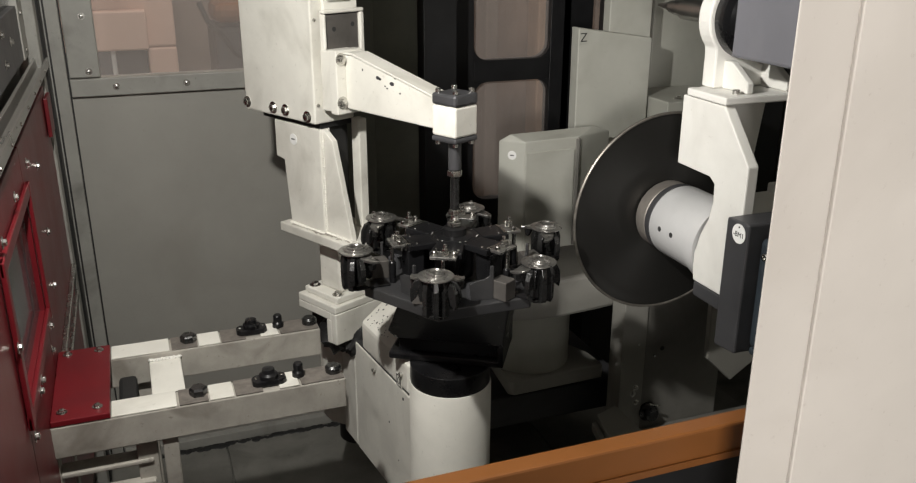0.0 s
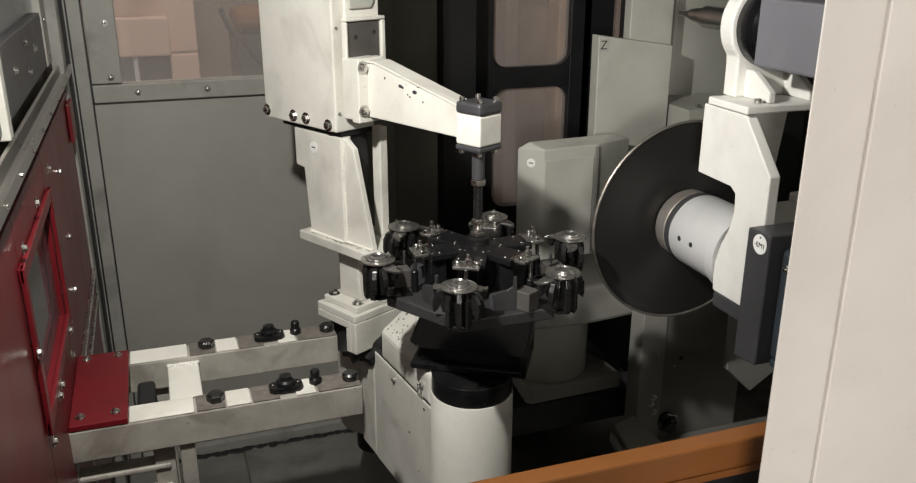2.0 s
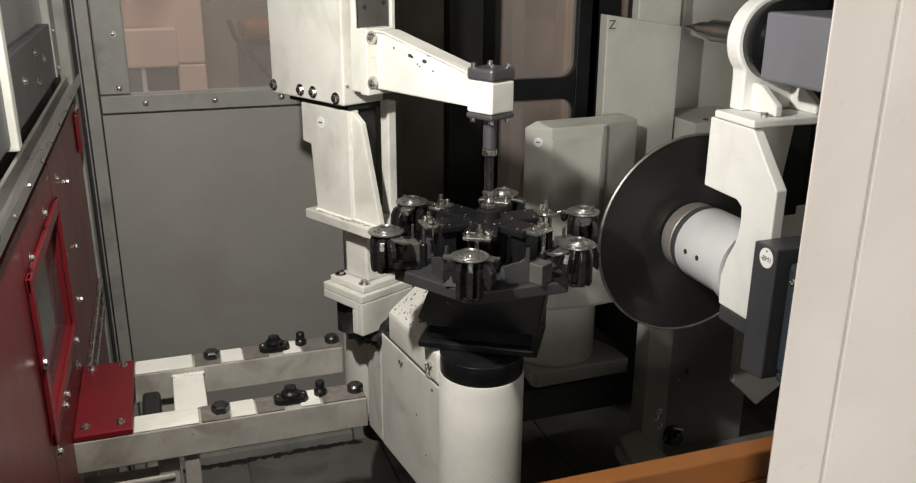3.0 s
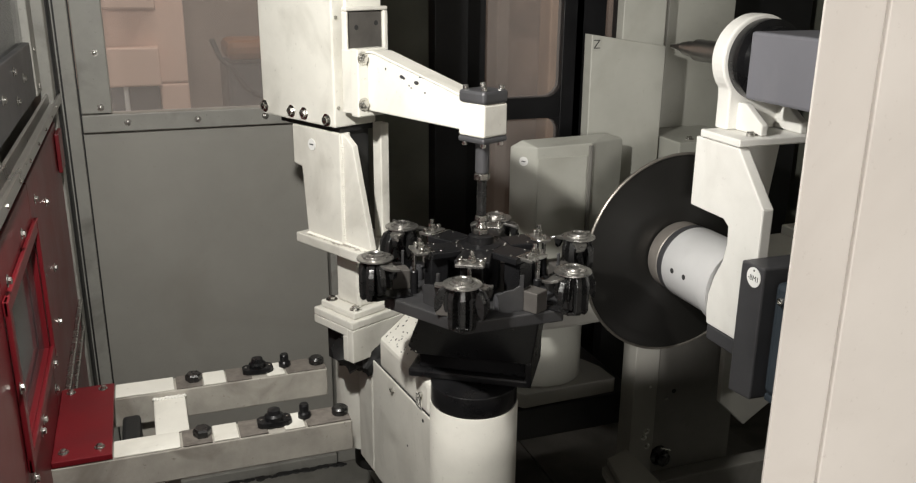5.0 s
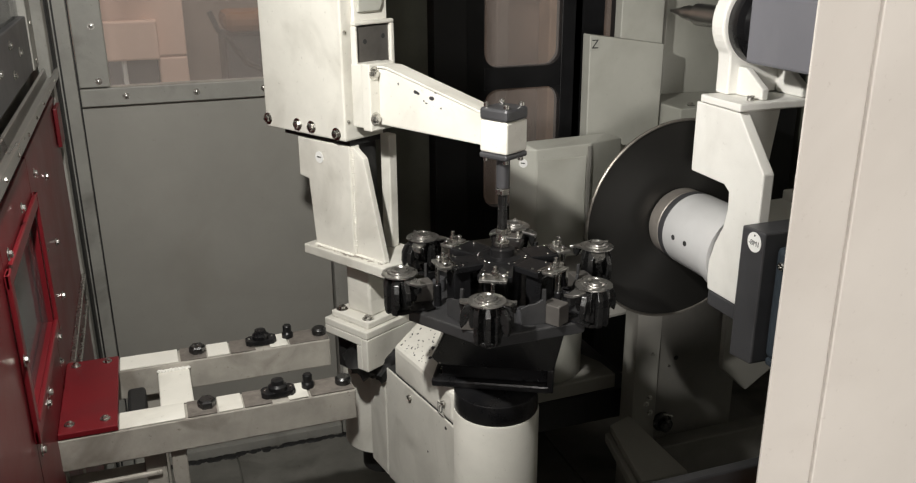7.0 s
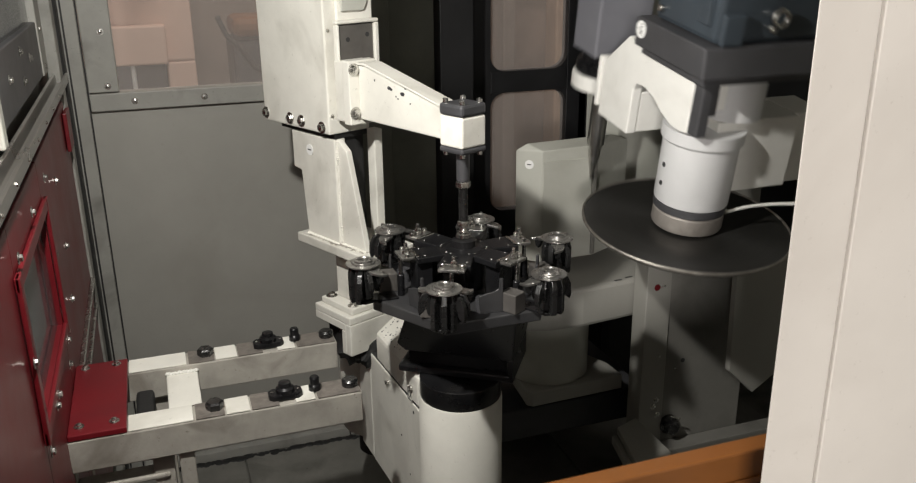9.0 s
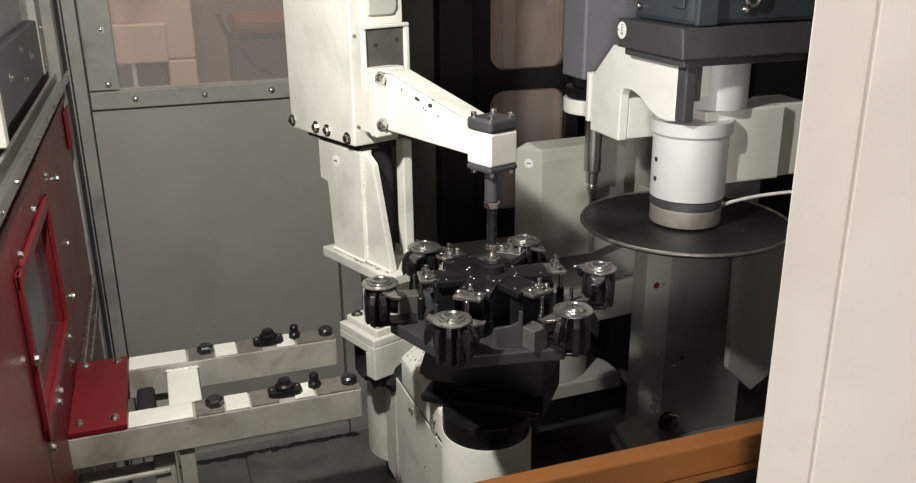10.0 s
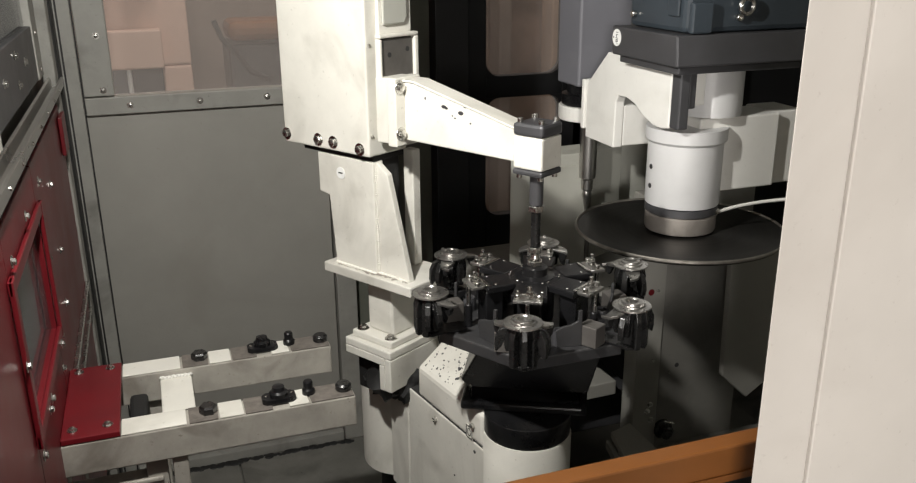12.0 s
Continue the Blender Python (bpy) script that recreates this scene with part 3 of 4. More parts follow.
# ---- the lifting carriage at the back ----
def carriage():
    c = thing("lift_carriage", "pale grey lifting carriage with housing, boom and tall guard plate", "machine", pose(0, 0, 0))
    # housing: a faceted box with a sloping top
    pl = [(0.955, 2.215), (1.012, 2.16), (1.184, 2.165), (1.325, 2.235), (1.318, 2.275), (1.010, 2.275)]
    n = len(pl)
    zt = [1.028, 1.031, 1.034, 1.026, 0.995, 0.995]
    v = [(x, y, 0.70) for x, y in pl] + [(x, y, z) for (x, y), z in zip(pl, zt)] + [(0.985, 2.205, 1.047), (1.265, 2.225, 1.047)]
    f = [tuple(range(n))] + [(i, (i + 1) % n, n + (i + 1) % n, n + i) for i in range(n)]
    a, b = 2 * n, 2 * n + 1
    f += [(n, n + 1, a), (n + 1, n + 2, b, a), (n + 2, n + 3, b), (n + 3, n + 4, b), (n + 4, n + 5, a, b), (n + 5, n, a)]
    part("housing", Shape().add(v, f, 0.003), PALE, c)
    part("front_cover", Shape().prism([(1.014, 2.1598), (1.170, 2.1643), (1.1702, 2.1603), (1.0142, 2.1558)], 0.705, 1.000, "z", 0.0015), PALE, c)
    part("corner_strip", Shape().prism([(1.1745, 2.1645), (1.184, 2.1648), (1.190, 2.1675), (1.190, 2.1635), (1.184, 2.160), (1.1747, 2.1595)], 0.705, 1.028, "z", 0.001), DULL, c)
    lab = part("tag", Shape().turned([(0.013, 0), (0.013, 0.001)], (0.984, 2.186, 0.990), (-0.694, -0.720, 0), 24), PAPER, c, "small round white tag")
    part("print", Shape().box(-0.006, 0.006, -0.0015, 0.0015, 0.0012, 0.0016, 0, Matrix.Translation((0.984, 2.186, 0.990)) @ turn_to((-0.694, -0.720, 0))), INK, lab)
    # boom and turning cylinder
    bp = [(0.84, 2.10), (0.90, 2.04), (0.98, 2.015), (1.08, 2.01), (1.18, 2.02), (1.42, 2.05), (1.42, 2.5), (0.84, 2.5)]
    part("boom", Shape().prism(bp, 0.545, 0.665, "z", 0.012), GREY, c)
    part("turret", Shape().turned([(0.122, 0.3525), (0.124, 0.3545), (0.124, 0.544)], (1.045, 2.17, 0), seg=64), PALE, c)
    part("base_plate", Shape().prism([(0.925, 2.045), (0.940, 2.030), (1.237, 2.040), (1.232, 2.125), (1.15, 2.32), (0.95, 2.32)], 0.306, 0.352, "z", 0.004), GREY, c)
    part("bracket", Shape().prism([(0.85, 2.12), (1.36, 2.12), (1.36, 2.6), (0.85, 2.6)], 0.145, 0.25, "z", 0.006), CHAR, c)
    # tall guard plates
    part("guard_plate", Shape().prism([(1.240, 1.323), (1.491, 1.285), (1.491, 0.45), (1.244, 0.45)], 2.30, 2.345, "y", 0.003), PALE, c)
    part("rear_plate", Shape().box(1.381, 1.529, 2.37, 2.41, 0.45, 1.75, 0.003), PALE, c)
    sign = part("sign", Shape().box(1.242, 1.268, 2.2965, 2.2985, 1.276, 1.315, 0), PALE, c, "small square symbol plate")
    zx, zz = 1.245, 1.283
    part("print", Shape().box(zx, zx + 0.020, 2.2955, 2.2962, zz, zz + 0.003, 0).box(zx, zx + 0.020, 2.2955, 2.2962, zz + 0.022, zz + 0.025, 0).prism([(zx + 0.001, zz + 0.0031), (zx + 0.005, zz + 0.0031), (zx + 0.019, zz + 0.0219), (zx + 0.015, zz + 0.0219)], 2.2955, 2.2962, "y", 0), INK, sign)
    for x, y in ((1.20, 2.03), (1.24, 2.04)):
        part("print", Shape().box(x - 0.012, x + 0.012, y, y + 0.006, 0.6653, 0.6660, 0), INK, c)
    return c


# ---- the swivelling positioner ----
AXIS = (0.621, 1.618)
SKEW = pose(0, 0, 0, 0, 0, 28)


def positioner():
    u = thing("positioner", "cream positioner with column, clamping arm and black table drive", "machine", pose(*AXIS, 0))
    # body: a swinging arm with a chamfered top, and the front drum
    yaw = pose(0, 0, 0, 0, 0, 9.7)
    low = [(-0.0975, 0.278), (-0.0975, 0.5965), (0.050, 0.5965), (0.050, 0.278)]
    body = part("body", Shape().prism(low, -0.005, 0.362, "y", 0.004, yaw), CREAM, u)
    prof = [(-0.0975, 0.598), (-0.0975, 0.672), (-0.015, 0.735), (0.02, 0.735), (0.050, 0.700), (0.050, 0.598)]
    part("top_cover", Shape().prism(prof, 0.036, 0.312, "y", 0.009, yaw), CREAM, u)
    speck = Shape()
    for k in range(64):
        w = random.uniform(0.0010, 0.0036) * (1.7 if k < 7 else 1)
        yy = random.uniform(0.17, 0.300)
        q = random.betavariate(1.6, 1.6) * 0.86 + 0.07
        spot = yaw @ Matrix.Translation((-0.0975 + 0.0825 * q, yy, 0.672 + 0.063 * q)) @ turn_to((-0.607, 0, 0.795)) @ pose(0, 0, 0, 0, 0, random.uniform(0, 180))
        speck.prism([(w * math.cos(a) * random.uniform(0.6, 1.5), w * math.sin(a) * random.uniform(0.3, 0.9)) for a in [j * math.pi / 4 for j in range(8)]], 0.0003, 0.0007, "z", 0, spot)
    tagged(part("paint_chips", speck, CHAR, body, "small dark paint chips"), kind="stuff")
    part("rear_body", Shape().box(-0.0975, 0.115, 0.363, 0.46, 0.278, 0.58, 0.006, yaw), CREAM, u)
    part("joint_strip", Shape().box(-0.0955, 0.048, 0.04, 0.358, 0.5966, 0.5979, 0, yaw), INK, body)
    part("drum", Shape().turned([(0.093, 0.1), (0.093, 0.634), (0.091, 0.638)], (-0.010, 0, 0), seg=72), CREAM, u)
    part("drum_collar", Shape().turned([(0.089, 0.6385), (0.0905, 0.641), (0.0905, 0.6825), (0.0895, 0.684)], (-0.010, 0, 0), seg=64), BLACK, u)
    side = yaw.to_3x3() @ Vector((-1, 0, 0))
    for y, z in ((0.230, 0.574), (0.072, 0.6365)):
        fix(SCREW, yaw @ Vector((-0.0975, y, z)), side, body)
    for y, z, w in ((0.067, 0.575, 0.004), (-0.004, 0.615, 0.006), (0.15, 0.47, 0.0025), (0.02, 0.52, 0.002), (0.10, 0.39, 0.002)):
        part("plug", Shape().turned([(w, 0), (w, 0.0008)], yaw @ Vector((-0.0976, y, z)), side, 14), INK, body)
    sg = part("sign", Shape().box(-0.099, -0.0976, 0.073, 0.099, 0.5985, 0.629, 0, yaw), CREAM, body, "small square symbol plate")
    line = Shape()
    for y0, y1, z0, z1 in ((0.074, 0.098, 0.5992, 0.6010), (0.074, 0.098, 0.6266, 0.6284), (0.074, 0.0758, 0.6012, 0.6264), (0.0962, 0.098, 0.6012, 0.6264)):
        line.box(-0.0998, -0.0992, y0, y1, z0, z1, 0, yaw)
    line.tube([yaw @ Vector((-0.0995, 0.086 + 0.006 * math.cos(k * math.pi / 8), 0.614 + 0.0085 * math.sin(k * math.pi / 8))) for k in range(17)], 0.0008, 6)
    part("print", line, INK, sg)
    part("rear_drum", Shape().turned([(0.105, 0.27), (0.105, 0.60)], (-0.105, 0.56, 0), seg=48), CREAM, u)
    part("drum_foot", Shape().turned([(0.06, 0.18), (0.06, 0.27)], (-0.105, 0.56, 0), seg=32), RUBBER, u)
    # black drive block under the table: lower plate, recessed waist and a head that flares upwards
    m = pose(0, 0, 0, 0, 0, -30)
    part("drive_plate", Shape().box(-0.146, 0.107, -0.026, 0.135, 0.6845, 0.7025, 0.005, m).box(0.100, 0.1135, -0.024, 0.135, 0.6855, 0.7395, 0.002, m), BLACK, u)
    part("drive_waist", Shape().box(-0.125, 0.0995, -0.010, 0.130, 0.7028, 0.7395, 0.002, m), BLACK, u)
    low = [(-0.128, 0.740), (-0.142, 0.762), (-0.096, 0.868), (0.135, 0.868), (0.1135, 0.740)]
    v = [(x, -0.030 - 0.58 * (z - 0.74), z) for x, z in low] + [(x, 0.135, z) for x, z in low]
    part("drive_block", Shape().add(v, [(0, 1, 2, 3, 4), (5, 6, 7, 8, 9)] + [(i, (i + 1) % 5, 5 + (i + 1) % 5, 5 + i) for i in range(5)], 0.004, m), BLACK, u)
    fix(DOT, m @ Vector((-0.122, -0.047, 0.755)), m.to_3x3() @ Vector((0, -1, -0.58)), u)
    # column foot bracket
    part("foot_bracket", Shape().box(-0.035, 0.135, 0.375, 0.525, 0.685, 0.705, 0.003, SKEW).box(-0.035, 0.135, 0.375, 0.395, 0.600, 0.6849, 0.003, SKEW).box(-0.035, -0.020, 0.395, 0.525, 0.665, 0.6849, 0.002, SKEW).box(-0.035, -0.020, 0.395, 0.412, 0.60, 0.664, 0.002, SKEW), CREAM, u)
    part("bracket_core", Shape().box(0.0, 0.13, 0.397, 0.52, 0.56, 0.684, 0.003, SKEW), RUBBER, u)
    part("foot_plate", Shape().box(-0.020, 0.125, 0.385, 0.515, 0.7055, 0.722, 0.003, SKEW), CREAM, u)
    for x, y in ((0.0, 0.497), (0.0, 0.405)):
        p = SKEW @ Vector((x, y, 0.722))
        fix(BOLT_BIG, p, parent=u)
    boot = Shape()
    k, seg = 9, 28
    v, f = [], []
    for i in range(seg):
        a = 2 * math.pi * i / seg
        for q in range(k):
            h = q / (k - 1)
            r = 0.066 * math.sin(math.pi * (0.12 + 0.76 * h)) * (1 + 0.30 * noise.noise((3 * math.cos(a), 3 * math.sin(a), 4 * h)))
            v.append((r * math.cos(a) * 1.1, r * math.sin(a), 0.12 * (h - 0.5) + 0.018 * noise.noise((5 * math.cos(a), 5 * math.sin(a), 9 * h))))
    for i in range(seg):
        j = (i + 1) % seg
        f += [(i * k + q, j * k + q, j * k + q + 1, i * k + q + 1) for q in range(k - 1)]
    f += [tuple(i * k for i in range(seg)), tuple(i * k + k - 1 for i in range(seg))]
    boot.add(v, f, 0, SKEW @ pose(0.045, 0.445, 0.605, 20, -25, 0), smooth=True)
    boot.add(v, f, 0, SKEW @ pose(0.055, 0.385, 0.590, 0, 60, 0) @ Matrix.Diagonal((0.55, 0.5, 0.9, 1)), smooth=True)
    part("boot", boot, RUBBER, u, "crumpled black rubber boot")
    # lower column on the foot, with shelf and gusset
    part("stub", Shape().prism([(0.405, 0.722), (0.49, 0.722), (0.49, 0.86), (0.41, 0.86), (0.41, 0.76)], 0.012, 0.10, "x", 0.006, SKEW), CREAM, u)
    part("shelf", Shape().box(-0.030, 0.125, 0.31, 0.592, 0.858, 0.882, 0.003, SKEW), CREAM, u)
    part("side_plate", Shape().prism([(0.565, 0.882), (0.43, 0.882), (0.43, 1.145), (0.612, 1.145), (0.612, 1.05), (0.580, 1.045)], -0.012, 0.020, "x", 0.003, SKEW), CREAM, u)
    part("gusset", Shape().prism([(0.43, 0.882), (0.335, 0.882), (0.395, 1.12), (0.43, 1.145)], -0.004, 0.012, "x", 0.002, SKEW), CREAM, u)
    bead = Shape()
    for k in range(58):
        y = 0.338 + 0.226 * k / 57
        x = -0.0135 if y > 0.43 else -0.0055
        bead.turned([(0.0012, -0.0032), (0.0034 * random.uniform(0.8, 1.25), 0), (0.0012, 0.0032)], SKEW @ Vector((x, y, 0.8832)), SKEW.to_3x3() @ Vector((0, 1, 0)), 7)
    for k in range(60):
        bead.turned([(0.0009, -0.0028), (0.0026 * random.uniform(0.7, 1.3), 0), (0.0009, 0.0028)], SKEW @ Vector((-0.0055, 0.4285, 0.884 + 0.256 * k / 59)), (0, 0, 1), 7)
    part("weld", bead, CREAM, u)
    grime = Shape()
    for k in range(90):
        w = random.uniform(0.0008, 0.0034)
        y = random.choice((random.uniform(0.34, 0.57), random.gauss(0.43, 0.02)))
        x = -0.0065 - abs(random.gauss(0, 0.006)) if y < 0.43 else -0.015 - abs(random.gauss(0, 0.004))
        grime.prism([(w * math.cos(a) * random.uniform(0.5, 1.6), w * math.sin(a) * random.uniform(0.5, 2.2)) for a in [j * math.pi / 4 for j in range(8)]], 0.8822, 0.8826, "z", 0, SKEW @ pose(x, y, 0))
    tagged(part("grime", grime, HUB, u, "brown grime along the weld"), kind="stuff")
    part("rear_leg", Shape().box(0.085, 0.11, 0.40, 0.43, 0.882, 1.16, 0.003, SKEW), CREAM, u)
    part("bellows", Shape().box(0.025, 0.083, 0.44, 0.60, 0.882, 1.15, 0.004, SKEW), RUBBER, u, "black bellows in shade")
    tg = part("tag", Shape().turned([(0.014, 0), (0.014, 0.001)], SKEW @ Vector((-0.0125, 0.535, 1.105)), SKEW.to_3x3() @ Vector((-1, 0, 0)), 24), PAPER, u, "round white tag")
    part("print", Shape().box(-0.0142, -0.0137, 0.528, 0.542, 1.104, 1.107, 0, SKEW), INK, tg)
    # slide gap with pale strips, then the upper column box
    part("slide", Shape().box(-0.010, 0.09, 0.43, 0.66, 1.146, 1.160, 0.001, SKEW), RUBBER, u)
    part("upper_column", Shape().box(-0.030, 0.09, 0.422, 0.705, 1.160, 1.95, 0.004, SKEW), CREAM, u)
    front = Shape().box(0.002, 0.102, 0.412, 0.4215, 1.195, 1.95, 0.002, SKEW)
    part("front_plate", front, CREAM, u)
    part("pocket_plate", Shape().box(-0.003, 0.096, 0.402, 0.4115, 1.30, 1.412, 0.004, SKEW), PLATE, u, "bare dark steel pocket plate")
    part("pocket_rim", Shape().box(0.097, 0.109, 0.396, 0.4115, 1.20, 1.413, 0.003, SKEW).box(-0.012, 0.109, 0.396, 0.4115, 1.4135, 1.422, 0.003, SKEW).box(-0.012, -0.004, 0.396, 0.4115, 1.20, 1.413, 0.003, SKEW), CREAM, u)
    part("upper_pocket", Shape().prism([(0.035, 1.44), (0.075, 1.44), (0.084, 1.455), (0.084, 1.90), (0.010, 1.90), (0.010, 1.44)], 0.405, 0.4115, "y", 0.003, SKEW), PALE, u)
    for x, z in ((0.022, 1.378), (0.078, 1.386)):
        part("hole", Shape().turned([(0.0055, 0), (0.0055, 0.0008)], SKEW @ Vector((x, 0.4018, z)), SKEW.to_3x3() @ Vector((0, -1, 0)), 16), INK, u)
    left = SKEW.to_3x3() @ Vector((-1, 0, 0))
    for y, z in ((0.695, 1.180), (0.585, 1.180), (0.535, 1.180), (0.45, 1.175)):
        fix(BOLT_BIG, SKEW @ Vector((-0.030, y, z)), left, u)
    fr = SKEW.to_3x3() @ Vector((0, -1, 0))
    for x, z in ((-0.020, 1.205), (-0.020, 1.40)):
        fix(BOLT_SMALL, SKEW @ Vector((x, 0.422, z)), fr, u)
    # arm with its mounting plates
    part("arm_mount", Shape().box(-0.014, 0.062, 0.372, 0.4115, 1.195, 1.334, 0.003, SKEW), CREAM, u)
    part("arm_flange", Shape().box(-0.022, 0.056, 0.345, 0.3715, 1.192, 1.338, 0.003, SKEW), CREAM, u)
    for z in (1.318, 1.220):
        fix(BOLT_BIG, SKEW @ Vector((-0.0085, 0.345, z)), fr, u, label="greenish zinc bolt")
    arm = Shape().prism([(0.345, 1.205), (0.03, 1.200), (0.03, 1.258), (0.318, 1.328), (0.345, 1.328)], 0.004, 0.036, "x", 0.003, SKEW)
    part("arm", arm, CREAM, u)
    part("arm_top", Shape().prism([(0.345, 1.3285), (0.318, 1.3285), (0.034, 1.2595), (0.034, 1.2635), (0.317, 1.3335), (0.345, 1.3335)], 0.000, 0.050, "x", 0.001, SKEW), CREAM, u)
    for y, z, w, h in ((0.235, 1.288, 0.007, 0.004), (0.228, 1.286, 0.004, 0.003), (0.190, 1.280, 0.007, 0.0045), (0.212, 1.272, 0.002, 0.002), (0.18, 1.292, 0.004, 0.001), (0.205, 1.268, 0.003, 0.0015), (0.165, 1.262, 0.0025, 0.002), (0.285, 1.300, 0.002, 0.003)):
        part("paint_chip", Shape().prism([(y + w * math.cos(t) * random.uniform(0.8, 1.1), z + h * math.sin(t) * random.uniform(0.8, 1.1)) for t in [k * math.pi / 5 for k in range(10)]], 0.0030, 0.0037, "x", 0, SKEW), CHAR, u)
    part("clamp_block", Shape().box(-0.033, 0.033, -0.033, 0.033, 1.200, 1.262, 0.004, SKEW), CREAM, u)
    cap = part("block_cap", Shape().box(-0.034, 0.034, -0.034, 0.034, 1.2625, 1.287, 0.006, SKEW), CHAR, u, "dark steel cap")
    low = part("block_base", Shape().box(-0.034, 0.034, -0.034, 0.034, 1.188, 1.1995, 0.004, SKEW), CHAR, u)
    for x in (-0.024, 0.024):
        for y in (-0.024, 0.024):
            fix(SCREW, SKEW @ Vector((x, y, 1.287)), parent=cap)
            fix(SCREW, SKEW @ Vector((x, y, 1.188)), (0, 0, -1), low)
    part("sleeve", Shape().rod((0, 0, 1.125), (0, 0, 1.188), 0.0135), CHAR, u)
    part("nut", Shape().hexnut((0, 0, 1.112), 0.0165, 0.013), STEEL, u)
    part("rod", Shape().rod((0, 0, 1.040), (0, 0, 1.112), 0.0095), IRON, u)
    part("nut", Shape().hexnut((0, 0, 1.028), 0.014, 0.012), STEEL, u)
    part("tip", Shape().turned([(0.008, 1.013), (0.010, 1.0145), (0.010, 1.018), (0.008, 1.022), (0.008, 1.028)], seg=24), STEEL, u)
    return u


# ---- the rotary table ----
def rotary_table():
    t = thing("rotary_table", "black six-station rotary clamping table", "turntable", pose(*AXIS, 0))
    hexa = [(0.201 * math.cos(math.radians(60 * i)), 0.201 * math.sin(math.radians(60 * i))) for i in range(6)]
    part("base_plate", Shape().prism(hexa, 0.8685, 0.893, "z", 0.003), TABLE_STEEL, t)
    part("hub", Shape().turned([(0.04, 0.893), (0.04, 0.981), (0.025, 0.984), (0.025, 0.9985), (0.014, 1.0015)], seg=40), BLACK, t)
    part("hub_plate", Shape().turned([(0.060, 0.966), (0.060, 0.9795), (0.041, 0.980)], seg=48), BLACK, t)
    part("nut", Shape().hexnut((0, 0, 1.0018), 0.0165, 0.011), STEEL, t)
    for i in range(6):
        g = pose(0, 0, 0, 0, 0, 60 * i)
        web = part("web", Shape().prism([(0.052, -0.029), (0.112, -0.034), (0.112, 0.034), (0.052, 0.029)], 0.968, 0.981, "z", 0.002, g), BLACK, t)
        part("bar", Shape().box(0.1055, 0.112, -0.026, 0.026, 0.9813, 0.9838, 0.0008, g), STEEL, web, "bright steel edge bar")
        part("tower", Shape().box(0.075, 0.112, -0.022, 0.022, 0.893, 0.9675, 0.003, g), BLACK, t)
        strap = part("clamp", Shape().prism([(0.1125, 0.022), (0.118, 0.027), (0.143, 0.027), (0.143, -0.027), (0.118, -0.027), (0.1125, -0.022)], 0.977, 0.9835, "z", 0.0015, g), CAST, t, "worn steel clamp strap")
        part("stud", Shape().rod((0.139, 0, 0.940), (0.139, 0, 0.9768), 0.0042, 14, m=g), STEEL, strap)
        part("riser", Shape().turned([(0.0075, 0.893), (0.0075, 0.938), (0.006, 0.940)], g @ Vector((0.139, 0, 0)), seg=16), BLACK, strap)
        part("nut", Shape().hexnut((0.128, 0.003, 0.9836), 0.0085, 0.007, m=g), STEEL, strap)
        part("nut", Shape().hexnut((0.128, 0.003, 0.991), 0.0072, 0.0065, m=g), STEEL, strap)
        part("stud_end", Shape().rod((0.128, 0.003, 0.9976), (0.128, 0.003, 1.007), 0.0042, 12, m=g), STEEL, strap)
        for y in (-0.019, 0.021):
            fix(SCREW, g @ Vector((0.129, y, 0.9835)), parent=strap)
        for x, y in ((0.045, 0.019), (0.092, 0.023), (0.092, -0.023), (0.045, -0.019)):
            fix(DOT, g @ Vector((x, y, 0.981)), parent=t)
        g2 = pose(0, 0, 0, 0, 0, 60 * i + 26)
        part("pocket", Shape().turned([(0.015, 0.893), (0.016, 0.914), (0.014, 0.921), (0.010, 0.921), (0.009, 0.905)], g2 @ Vector((0.135, 0, 0)), seg=24), CHAR, t)
        part("stop", Shape().prism([(-0.020, 0.893), (0.026, 0.893), (0.026, 0.964), (0.019, 0.964), (0.018, 0.943), (0.006, 0.936), (-0.008, 0.934), (-0.024, 0.928)], -0.0028, 0.0028, "y", 0.001, pose(0, 0, 0, 0, 0, 60 * i + 30) @ pose(0.150, 0, 0, 0, 0, 80)), TABLE_STEEL, t)
        part("seat_block", Shape().box(0.140, 0.178, -0.056, -0.0215, 0.8935, 0.934, 0.002, g), PLATE, t)
        part("rest", Shape().box(0.150, 0.225, -0.020, 0.020, 0.8935, 0.8975, 0.001, g), BLACK, t)
    return t


